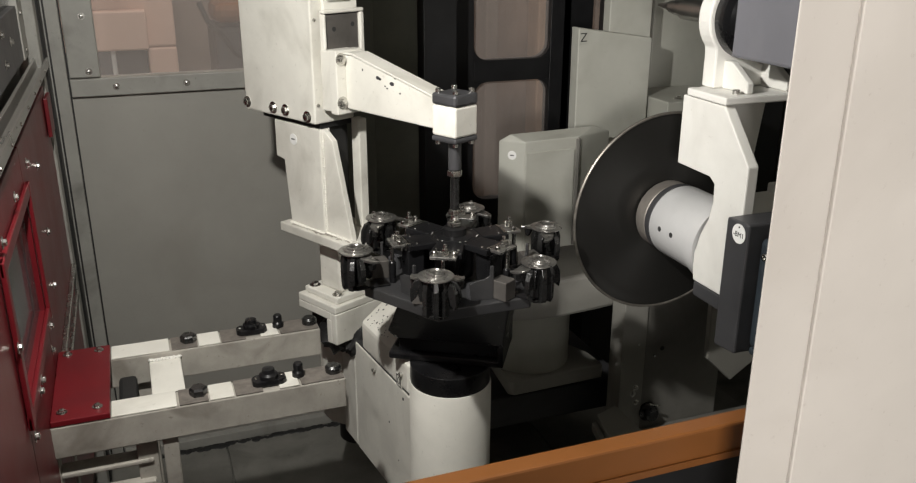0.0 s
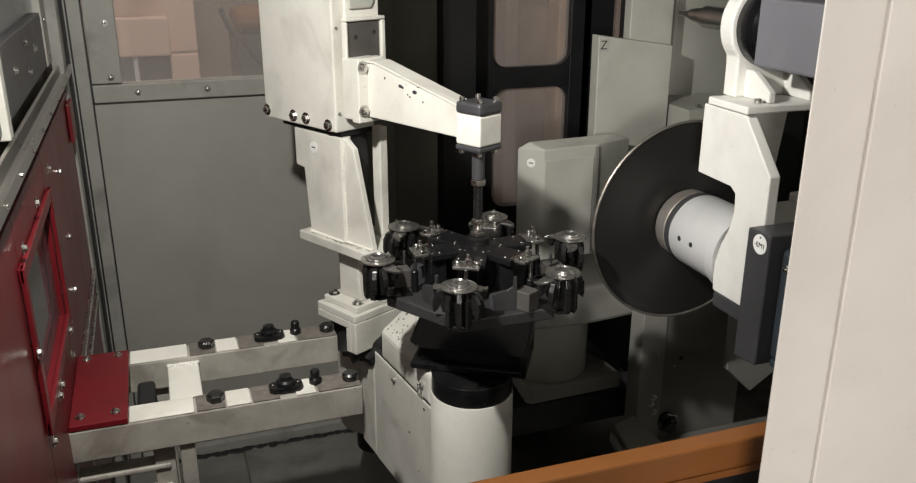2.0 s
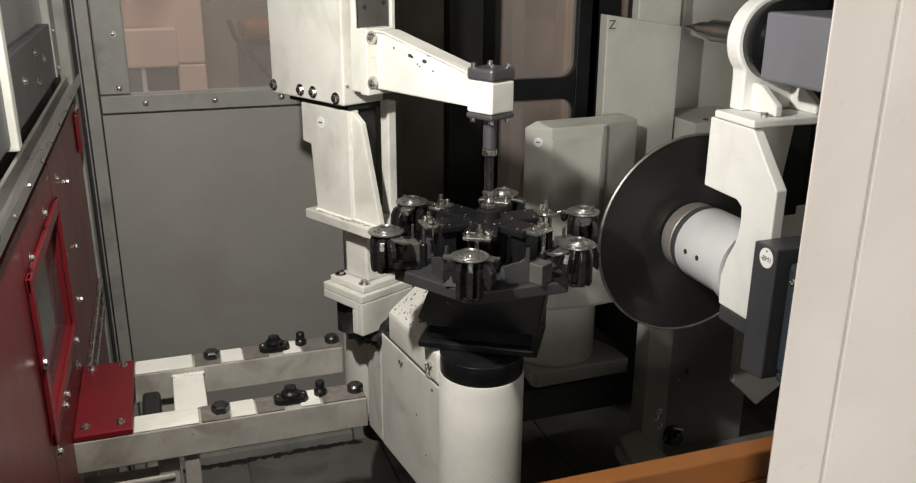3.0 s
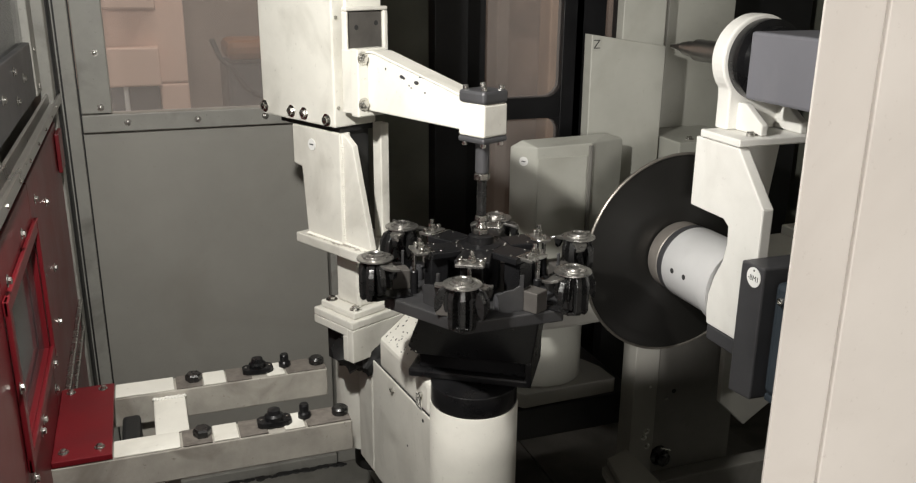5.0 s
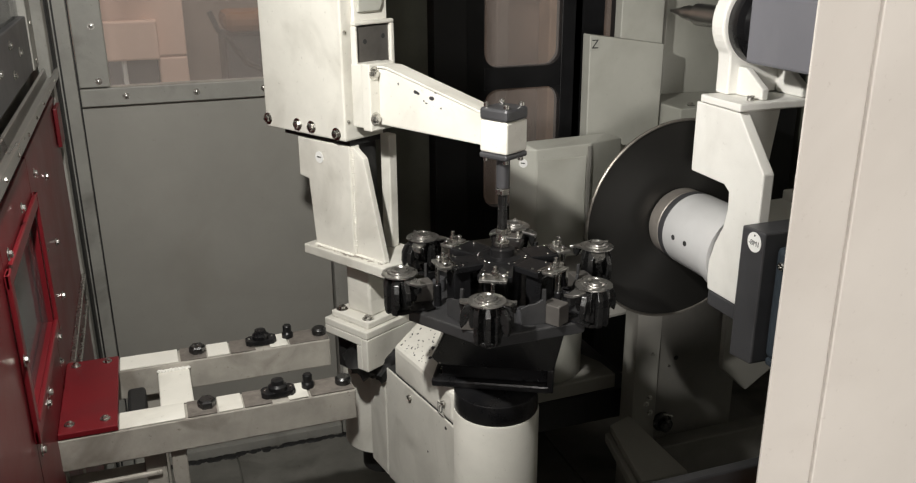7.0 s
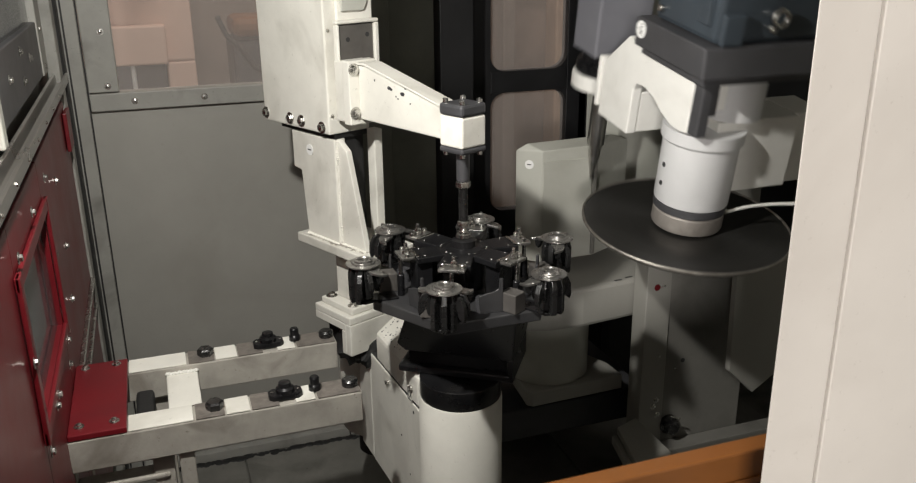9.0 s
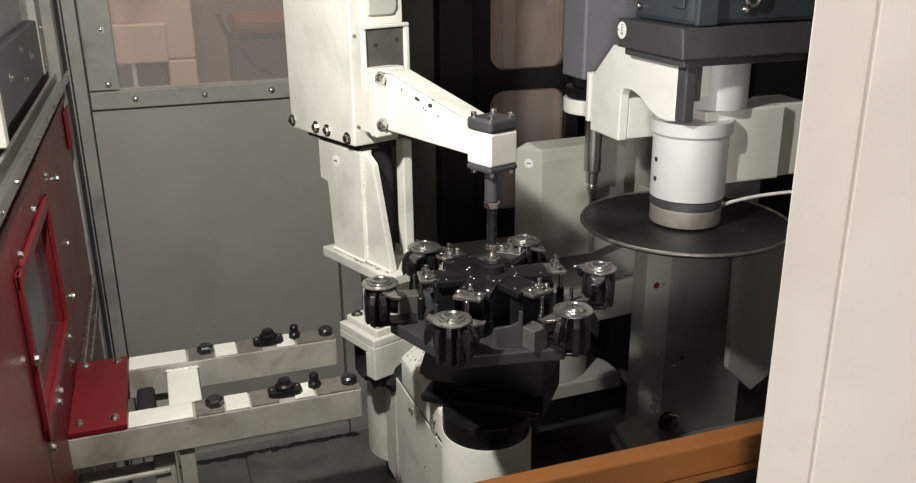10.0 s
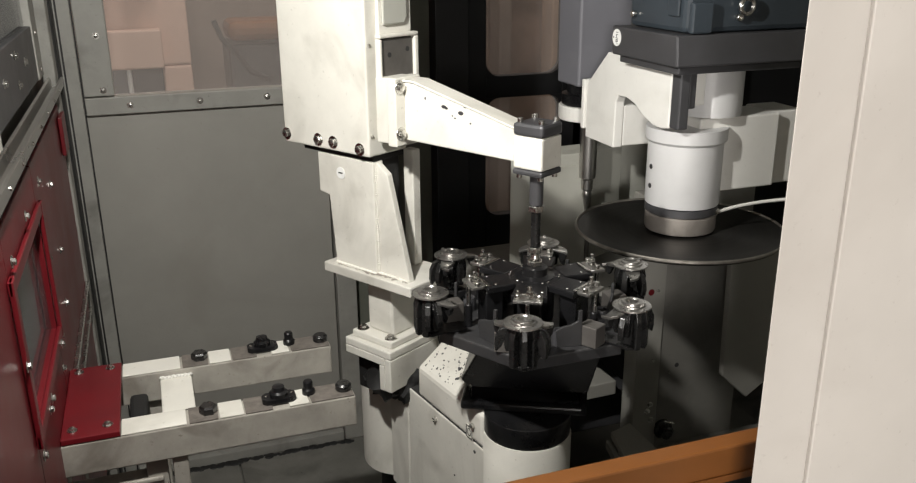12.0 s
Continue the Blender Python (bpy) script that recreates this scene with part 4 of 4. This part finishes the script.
def castings():
    """The six iron castings clamped round the table: one built, the others copied."""
    def build():
        c = thing("casting", "dark cast iron hub with ground top face and side fins", "casting", pose(0, 0, 0), "castings round the table")
        part("flange", Shape().turned([(0.024, 0.9705), (0.0365, 0.9715), (0.0392, 0.9728), (0.0388, 0.9752), (0.0290, 0.9760), (0.0272, 0.9762), (0.0262, 0.9788), (0.0215, 0.9792), (0.0205, 0.9830), (0.0145, 0.9836), (0.0125, 0.9815), (0.0118, 0.950)], seg=56), CAST, c, "ground bright ring face")
        part("notch", Shape().box(-0.003, 0.003, -0.0285, -0.014, 0.9790, 0.9842, 0.0005), CAST, c)
        part("barrel", Shape().turned([(0.015, 0.900), (0.019, 0.903), (0.020, 0.95), (0.029, 0.9702)], seg=32), IRON, c)
        for k, a in enumerate((-165, -122, -78, -38, 0, 35, 85, 130)):
            g = pose(0, 0, 0, 0, 0, a)
            low = (0.925, 0.899, 0.897, 0.897, 0.910, 0.925, 0.915, 0.925)[k]
            w = (0.006, 0.0062, 0.0058, 0.0065, 0.007, 0.008, 0.008, 0.007)[k]
            part("fin", Shape().prism([(0.012, low), (0.033, low - 0.003), (0.0355, low + 0.004), (0.0358, 0.952), (0.0305, 0.9700), (0.012, 0.9700)], -w, w, "y", 0.0015, g), IRON, c)
        part("shoe", Shape().prism([(-0.030, -0.016), (-0.010, -0.036), (0.022, -0.034), (0.034, -0.01), (0.028, 0.020), (-0.026, 0.020)], 0.893, 0.899, "z", 0.001, pose(0, 0.004, 0) @ Matrix.Diagonal((0.8, 0.8, 1, 1))), IRON, c)
        for a, s in ((28, 1), (158, -1)):
            g = pose(0, 0, 0, 0, 0, a) @ pose(0.032, 0, 0.967, 0, 10, 0)
            blade = [(-0.002, 0.016), (-0.002, -0.016), (0.014, -0.015), (0.027, -0.009), (0.034, 0.002), (0.036, 0.011), (0.028, 0.006), (0.016, 0.010)]
            part("wing", Shape().prism([(x, s * y) for x, y in (blade if s > 0 else blade[::-1])], -0.0030, 0.0026, "z", 0.001, g), CAST, c, "worn curved side wing")
            part("lip", Shape().prism([(0.024, -0.022), (0.031, -0.017), (0.032, -0.0035), (0.010, -0.0035)], -0.006, 0.005, "y", 0.001, g), IRON, c)
        for a, low in ((-24, 0.914), (4, 0.921), (188, 0.920)):
            g = pose(0, 0, 0, 0, 0, a)
            part("claw", Shape().prism([(0.030, 0.955), (0.041, low + 0.010), (0.052, low), (0.055, low + 0.012), (0.0535, 0.948), (0.045, 0.963), (0.030, 0.9690)], -0.0065, 0.0055, "y", 0.0015, g), IRON, c)
        for ob in c.children:
            ob.data.transform(Matrix.Diagonal((0.91, 0.91, 1, 1)))
        return c
    first = build()
    return [first] + [copy_thing(first, pose(0, 0, 0)) for _ in range(5)]


# ---- the grinding head ----
HEAD = (1.157, 1.68, 0.956)


def grinding_head():
    """Built about the centre of its disc, with the spindle towards the front."""
    h = thing("grinding_head", "white grinding head with a large dark disc and grey motors", "machine", pose(*HEAD))
    back = (0, -1, 0)
    disc = part("disc", Shape().turned([(0.05, -0.010), (0.228, -0.008), (0.239, -0.003), (0.241, 0.002), (0.239, 0.005), (0.12, 0.0035), (0.05, 0.003)], (0, 0, 0), back, 128), GRIT, h, "large dark dished abrasive disc")
    part("rim", Shape().turned([(0.2395, 0.000), (0.2425, 0.000), (0.2448, 0.003), (0.2445, 0.0065), (0.2425, 0.0085), (0.2400, 0.0080), (0.2385, 0.0055)], (0, 0, 0), back, 128, loop=True), RIM, disc, "worn bright rim")
    part("hub", Shape().turned([(0.080, 0.008), (0.082, 0.012), (0.082, 0.045), (0.079, 0.048)], (0, 0, 0), back, 64), HUB, h)
    part("collar", Shape().turned([(0.078, 0.048), (0.084, 0.052), (0.084, 0.068), (0.080, 0.070)], (0, 0, 0), back, 64), CHAR, h)
    part("spindle", Shape().turned([(0.084, 0.071), (0.085, 0.075), (0.085, 0.215), (0.092, 0.222), (0.092, 0.25)], (0, 0, 0), back, 72), SPINDLE, h, "satin steel spindle sleeve")
    for y, z in ((-0.115, 0.0), (-0.160, 0.0)):
        part("plug", Shape().turned([(0.006, 0), (0.006, 0.001)], (-0.0848, y, 0.004), (-1, 0, 0), 16), INK, h)
    # main bracket: white C-shaped casting
    prof = [(-0.168, 0.318), (-0.168, 0.172), (-0.281, 0.170), (-0.298, 0.159), (-0.300, 0.123), (-0.291, 0.083), (-0.27, 0.044), (-0.256, 0.0), (-0.255, -0.033), (-0.26, -0.062), (-0.395, -0.061), (-0.395, 0.217), (-0.306, 0.318)]
    part("bracket", Shape().prism(prof, -0.091, -0.066, "x", 0.003), WHITE, h, "white painted C-shaped bracket")
    part("bracket_block", Shape().prism([(-0.170, 0.316), (-0.170, 0.174), (-0.270, 0.172), (-0.290, 0.316)], -0.0655, 0.02, "x", 0.003).box(-0.0655, 0.0, -0.39, -0.305, -0.058, 0.10, 0.003), WHITE, h)
    part("spindle_arm", Shape().box(0.0, 0.215, -0.272, -0.10, -0.05, 0.06, 0.004).box(0.2155, 0.30, -0.272, -0.098, -0.03, 0.08, 0.004), WHITE, h)
    part("motor_end", Shape().turned([(0.072, 0.275), (0.072, 0.385)], (0.055, 0, 0.0), back, 48), SPINDLE, h)
    part("bracket_foot", Shape().box(-0.090, -0.064, -0.39, -0.262, -0.096, -0.0625, 0.004), CHAR, h)
    part("side_plate", Shape().box(-0.0635, -0.045, -0.3975, -0.3055, -0.09, -0.0585, 0.003), CHAR, h)
    # shelf with ribs, upright and upper spindle
    shelf = part("shelf", Shape().box(-0.097, 0.22, -0.315, -0.188, 0.3205, 0.336, 0.003), WHITE, h)
    fix(SCREW_BIG, (-0.055, -0.290, 0.336), parent=shelf)
    for x in (-0.030, 0.065):
        part("rib", Shape().prism([(-0.300, 0.3365), (-0.221, 0.3365), (-0.221, 0.392), (-0.245, 0.392), (-0.300, 0.358)], x - 0.008, x + 0.008, "x", 0.003), WHITE, h)
    ring = [(0.066, 0.3365), (0.066, 0.40)] + [(0.005 + 0.088 * math.cos(a), 0.475 + 0.088 * math.sin(a)) for a in [math.radians(d) for d in range(-40, 230, 9)]] + [(-0.060, 0.40), (-0.060, 0.3365)]
    part("upright", Shape().prism(ring, -0.222, -0.182, "y", 0.004), WHITE, h, "white round-topped upright plate")
    part("tool_flange", Shape().turned([(0.078, 0.2225), (0.080, 0.226), (0.080, 0.252), (0.066, 0.256), (0.066, 0.279)], (0.005, 0, 0.475), back, 56), BLACK, h, "black round motor flange")
    part("motor", Shape().box(-0.070, 0.085, -0.62, -0.280, 0.408, 0.535, 0.006), LILAC, h, "grey painted motor body")
    part("burr_tool", Shape().turned([(0.024, 0), (0.024, 0.17), (0.017, 0.176), (0.017, 0.205), (0.011, 0.21), (0.014, 0.222), (0.010, 0.235), (0.004, 0.275)], (0.005, -0.181, 0.475), (0, 1, 0), 32), CHROME, h, "worn steel burr tool")
    # drive motor towards the front
    part("gear_box", Shape().prism([(-0.402, 0.128), (-0.402, -0.140), (-0.466, -0.133), (-0.466, 0.130)], -0.132, 0.20, "x", 0.004), CHAR, h, "dark charcoal gear box")
    part("gear_flange", Shape().box(-0.118, 0.19, -0.4015, -0.385, -0.125, 0.115, 0.003), CHAR, h)
    part("drive_motor", Shape().box(-0.105, 0.22, -0.74, -0.467, -0.12, 0.105, 0.012), NAVY, h, "dark blue grey drive motor")
    part("motor_fin", Shape().box(-0.112, -0.1055, -0.70, -0.50, -0.10, -0.06, 0.003), NAVY, h)
    tag = part("tag", Shape().turned([(0.019, 0), (0.019, 0.001)], (-0.1325, -0.441, 0.106), (-1, 0, 0), 28), PAPER, h, "round white tag with black letters")
    part("hole", Shape().turned([(0.002, 0), (0.002, 0.0004)], (-0.1336, -0.441, 0.119), (-1, 0, 0), 10), INK, tag)
    f = bpy.data.curves.new("letters", "FONT")
    f.body, f.size, f.align_x, f.align_y, f.extrude = "-BM1", 0.014, "CENTER", "CENTER", 0.0002
    f.materials.append(INK)
    letters = new("letters", f)
    letters.parent = tag
    letters.matrix_basis = Matrix.Translation((-0.1338, -0.441, 0.104)) @ pose(0, 0, 0, 90, 0, -90)
    fix(SCREW_BIG, (-0.106, -0.495, 0.075), (-1, 0, 0), h)
    fix(SCREW_BIG, (-0.106, -0.56, 0.02), (-1, 0, 0), h)
    hose = Shape().tube([(0.06 + 0.02 * k, -0.055 - 0.004 * k, -0.062 - 0.001 * k * k) for k in range(14)], 0.004)
    for x, y, z in ((-0.085, -0.497, -0.121), (0.02, -0.497, -0.121), (-0.085, -0.60, -0.121)):
        fix(SCREW_BIG, (x, y, z), (0, 0, -1), h)
    lug = part("lug", Shape().box(-0.10, -0.05, -0.53, -0.468, -0.136, -0.1205, 0.004), NAVY, h)
    part("eye_bolt", Shape().tube([(0.03 + 0.016 * math.cos(a), -0.52 + 0.016 * math.sin(a), -0.134) for a in [k * math.pi / 8 for k in range(17)]], 0.005), STEEL, h)
    part("hose", hose, HOSE, h, "thin pale air hose")
    part("fitting", Shape().hexnut((0.045, -0.055, -0.062), 0.008, 0.016, (1, 0, 0)), STEEL, h)
    return h


def machine_base():
    """The fixed column under the grinding head."""
    b = thing("machine_column", "grey lower machine column with a pale upright post", "machine", pose(0, 0, 0))
    part("post", Shape().box(1.245, 1.325, 1.95, 2.02, FLOOR_Z, 0.95, 0.003), GREY, b)
    part("panel", Shape().box(1.326, 1.60, 1.9545, 2.02, FLOOR_Z, 0.95, 0.002), DULL, b)
    part("side_panel", Shape().prism([(1.423, 0.80), (1.75, 0.80), (1.75, 0.52), (1.519, 0.367), (1.431, 0.451)], 1.80, 1.82, "y", 0.003), GREY, b)
    part("spot", Shape().turned([(0.010, 0), (0.009, 0.001)], (1.278, 1.949, 0.668), (0, -1, 0), 10), RED, b, "red paint spot")
    for x, z in ((1.30, 0.67), (1.30, 0.45), (1.36, 0.40)):
        fix(BOLT_SMALL, (x, 1.95 if x < 1.33 else 1.9545, z), (0, -1, 0), b)
    part("plug", Shape().turned([(0.007, 0), (0.007, 0.001)], (1.385, 1.9545, 0.42), (0, -1, 0), 14), INK, b)
    foot = part("foot_plate", Shape().prism([(1.165, 1.935), (1.2445, 1.965), (1.2445, 1.66), (1.105, 1.66)], 0.23, 0.25, "z", 0.003), GREY, b, "stained pale foot plate")
    part("ledge", Shape().prism([(1.150, 1.935), (1.164, 1.935), (1.104, 1.66), (1.088, 1.66)], 0.20, 0.226, "z", 0.002), GREY, foot)
    part("toe_rail", Shape().box(1.326, 1.80, 1.90, 1.954, FLOOR_Z, 0.16, 0.004), DULL, b)
    boss = part("boss", Shape().turned([(0.030, 0), (0.030, 0.010), (0.022, 0.016), (0.021, 0.034), (0.015, 0.038)], (1.350, 1.9545, 0.215), (0, -1, 0), 28), IRON, b, "dark round pipe boss")
    part("pin", Shape().rod((1.332, 1.917, 0.262), (1.366, 1.917, 0.248), 0.0028, 10), STEEL, boss)
    for x, z in ((1.292, 0.285), (1.306, 0.255), (1.300, 0.305)):
        fix(BOLT_MID, (x, 1.95, z), (0, -1, 0), b)
    part("head_block", Shape().box(1.50, 1.75, 2.20, 2.445, 1.024, 1.105, 0.004).box(1.48, 1.66, 2.10, 2.198, 0.955, 1.030, 0.004), PALE, b)
    part("upper_column", Shape().box(1.589, 1.841, 2.45, 2.55, 0.90, 1.85, 0.004), PALE, b)
    # flat black sheet: the shade of the depth behind, put into its colour
    part("dark_recess", Shape().box(1.52, 2.3, 2.62, 2.68, 0.0, 2.4, 0.002), FRAME_SHADE, b)
    for x in (1.56, 1.64):
        fix(BOLT_BIG, (x, 2.24, 1.105), parent=b)
    return b


def sparks():
    """Short glowing streaks thrown down from the disc's rim: the time of each and its object."""
    made = []
    for start, end, count in ((0.54, 0.70, 26), (0.76, 1.0, 22), (1.1, 1.2, 4), (1.24, 1.41, 50), (1.46, 1.56, 10), (3.06, 3.4, 40), (5.95, 6.4, 6)):
        for _ in range(count):
            n = random.uniform(0.012, 0.042)
            s = Shape()
            s.tube([(0, 0, 0), (0.0012 * random.uniform(-1, 1), 0, n * 0.5), (0.003 * random.uniform(-1, 1), 0.001, n)], random.uniform(0.0003, 0.00052), 5)
            ob = part("spark", s, GLOW if random.random() < 0.75 else EMBER)
            tagged(ob, "tiny glowing orange grinding spark in flight", "spark", "grinding sparks")
            made.append((random.uniform(start, end), ob))
    return made


def fly(made):
    """Each spark waits within the disc, is thrown off its rim and falls below the floor."""
    hx, hy, hz = HEAD
    for t0, ob in made:
        x, y = random.gauss(0.985, 0.05), random.gauss(1.68, 0.05)
        vx, vz = random.uniform(-0.10, 0.30), random.uniform(-1.3, -0.5)
        rest = pose(hx - 0.13, hy + 0.002, hz - 0.15)
        rows = [(0, rest), (t0 - 0.034, rest)]
        for k in range(8):
            dt = 0.06 * k
            z = 0.74 + vz * dt - 4.9 * dt * dt
            rows.append((t0 + dt, pose(x + vx * dt, y, max(z, FLOOR_Z - 0.1), random.uniform(-25, 25), random.uniform(-30, 30), 0)))
        rows.append((t0 + 0.5, pose(x + vx * 0.5, y, FLOOR_Z - 0.1)))
        rows.append((12, pose(x + vx * 0.5, y, FLOOR_Z - 0.1)))
        walk(ob, rows)


# ---- the hall outside the windows ----
def hall():
    structure("backdrop", Shape().box(-2.5, 4.5, 5.2, 5.3, FLOOR_Z, 3.6, 0), BRICKY, "brown wall of the hall behind the machine")
    c = thing("hall_cabinet", "peach lit cabinet with two projecting boxes", "cabinet", pose(0, 0, 0))
    part("cabinet_body", Shape().box(-0.75, 0.20, 4.0, 4.4, 1.11, 2.4, 0.01).box(0.08, 0.20, 4.0, 4.4, FLOOR_Z, 1.109, 0.01), PEACH, c)
    for z in (1.111, 1.425, 1.74):
        part("box", Shape().box(-0.30, 0.085, 3.90, 3.999, z, z + 0.16, 0.008), PEACH, c)
    part("dark_base", Shape().box(-0.75, 0.078, 4.05, 4.4, FLOOR_Z, 1.108, 0.01), CHAR, c)
    part("leg", Shape().box(-0.07, -0.05, 4.0, 4.04, FLOOR_Z, 1.108, 0.005), PAPER, c)
    r = thing("hall_machine", "distant dark machine with orange cover", "machine", pose(0, 0, 0))
    part("machine_body", Shape().box(0.36, 0.8, 3.95, 4.3, FLOOR_Z, 1.19, 0.02), CHAR, r)
    part("link", Shape().tube([(0.30, 3.9, 1.30), (0.33, 3.9, 1.22), (0.38, 3.9, 1.17), (0.44, 3.9, 1.08), (0.52, 3.9, 1.04)], 0.012), RUBBER, r)
    part("cover", Shape().box(0.36, 0.85, 3.92, 4.2, 1.205, 1.29, 0.03), ORANGE, r)
    k = thing("hall_rack", "brown stained rack seen through the rounded windows", "rack", pose(0, 0, 0))
    part("rack_body", Shape().box(1.3, 3.2, 4.4, 4.8, FLOOR_Z, 2.4, 0.01), BROWN, k)
    for x in (1.75, 2.05, 2.2):
        part("upright", Shape().box(x, x + 0.07, 4.25, 4.39, FLOOR_Z, 2.4, 0.01), TAN if x > 2 else BRICKY, k)


cell()
red_wall()
loader()
REFLECTION = front_door()
hall()
machine_base()
CARRIAGE = carriage()
UNIT = positioner()
TABLE = rotary_table()
PARTS = castings()
GRINDER = grinding_head()
SPARKS = sparks()


# ---- what moves ----
def motions():
    # seconds, shift x, y, lift, swing of the positioner, turn of the table
    rows = [
        (0, -0.0181, 0.0117, 0.0, -1.67, 0.1), (0.2, -0.0165, 0.0117, 0.0, -1.4, 0.1), (0.3, -0.010, 0.012, 0.0, -0.6, 0.1), (0.4, 0.019, 0.013, 0.0, 2.8, 0.1), (0.5, 0.0285, 0.0132, 0.0, 3.87, 0.1),
        (1, 0.0137, 0.0054, 0.0, 2.06, 0.1), (1.5, 0, 0, 0, 0, 0), (2, -0.0115, -0.0004, 0.0, -0.85, 0.1), (2.1, -0.012, -0.001, 0.006, -0.95, 0.1), (2.5, -0.0125, -0.0047, 0.0865, -1.23, 0.2), (2.6, -0.0125, -0.008, 0.094, -1.2, 0.2),
        (3, -0.0125, -0.029, 0.095, -1.01, 0.3), (4, -0.0138, -0.056, 0.095, -1.8, 0.1), (5, -0.0148, -0.0707, 0.095, -2.47, 0), (5.3, -0.0143, -0.070, 0.088, -2.5, 0.1), (5.5, -0.0138, -0.0691, 0.0331, -2.53, 0.2), (5.65, -0.013, -0.067, 0.002, -2.4, 0.2),
        (6, -0.009, -0.064, 0, -1.99, 0.2), (6.5, 0.0124, -0.0671, 0, 0.14, 0.3), (7, 0.0276, -0.0801, 0, 1.56, 0.2), (7.3, 0.030, -0.078, 0, 1.8, 0.2), (8.5, -0.036, 0.004, 0.004, -4.0, 0.3), (9, -0.0372, 0.0049, 0.005, -4.05, 0.3), (9.5, -0.0369, -0.002, 0.005, -3.97, 0),
        (9.6, -0.0368, -0.020, 0.005, -4.4, -1.2), (9.8, -0.0366, -0.122, 0.004, -7.0, -8), (10, -0.0364, -0.1603, 0.0033, -7.94, -10.1), (10.1, -0.0350, -0.1603, 0.003, -7.8, -10.4), (10.2, 0.020, -0.160, 0.003, -2.1, -10.7), (10.3, 0.060, -0.1596, 0.003, 2.1, -10.8),
        (10.5, 0.064, -0.1596, 0.0028, 2.52, -10.8), (11, 0.0623, -0.1648, 0.003, 2.35, -6.3), (11.5, 0.0624, -0.167, 0.002, 2.42, -4.8), (12, 0.0646, -0.1636, 0.0, 2.56, 0.4),
    ]
    x0, y0 = AXIS
    walk(UNIT, [(t, pose(x0 + x, y0 + y, z, 0, 0, a)) for t, x, y, z, a, b in rows])
    walk(TABLE, [(t, pose(x0 + x, y0 + y, z, 0, 0, b)) for t, x, y, z, a, b in rows])
    for i, c in enumerate(PARTS):
        seat = pose(0, 0, 0, 0, 0, 60 * i) @ pose(0.217, 0, 0, 0, 0, 90)
        walk(c, [(t, pose(x0 + x, y0 + y, z, 0, 0, b) @ seat) for t, x, y, z, a, b in rows])
    walk(CARRIAGE, [(t, pose(0, 0, z)) for t, x, y, z, a, b in rows])
    hx, hy, hz = HEAD
    tilt = [(0, 0), (7.3, 0), (8.05, -1), (8.5, -20), (8.8, -50), (8.9, -63), (9.0, -80), (9.1, -88.5), (9.2, -90), (9.6, -90), (12, -90)]
    # the reflection's bar sinks out of view and comes back
    walk(REFLECTION, [(t, pose(0, 0.93, z)) for t, z in ((0, 0), (3.3, 0), (4.7, -0.16), (8.4, -0.16), (8.8, -0.07), (9.2, 0), (12, 0))])
    fly(SPARKS)
    walk(GRINDER, [(t, pose(hx, hy + 0.014 * a / 90, hz, a, 0, 0)) for t, a in tilt])


motions()
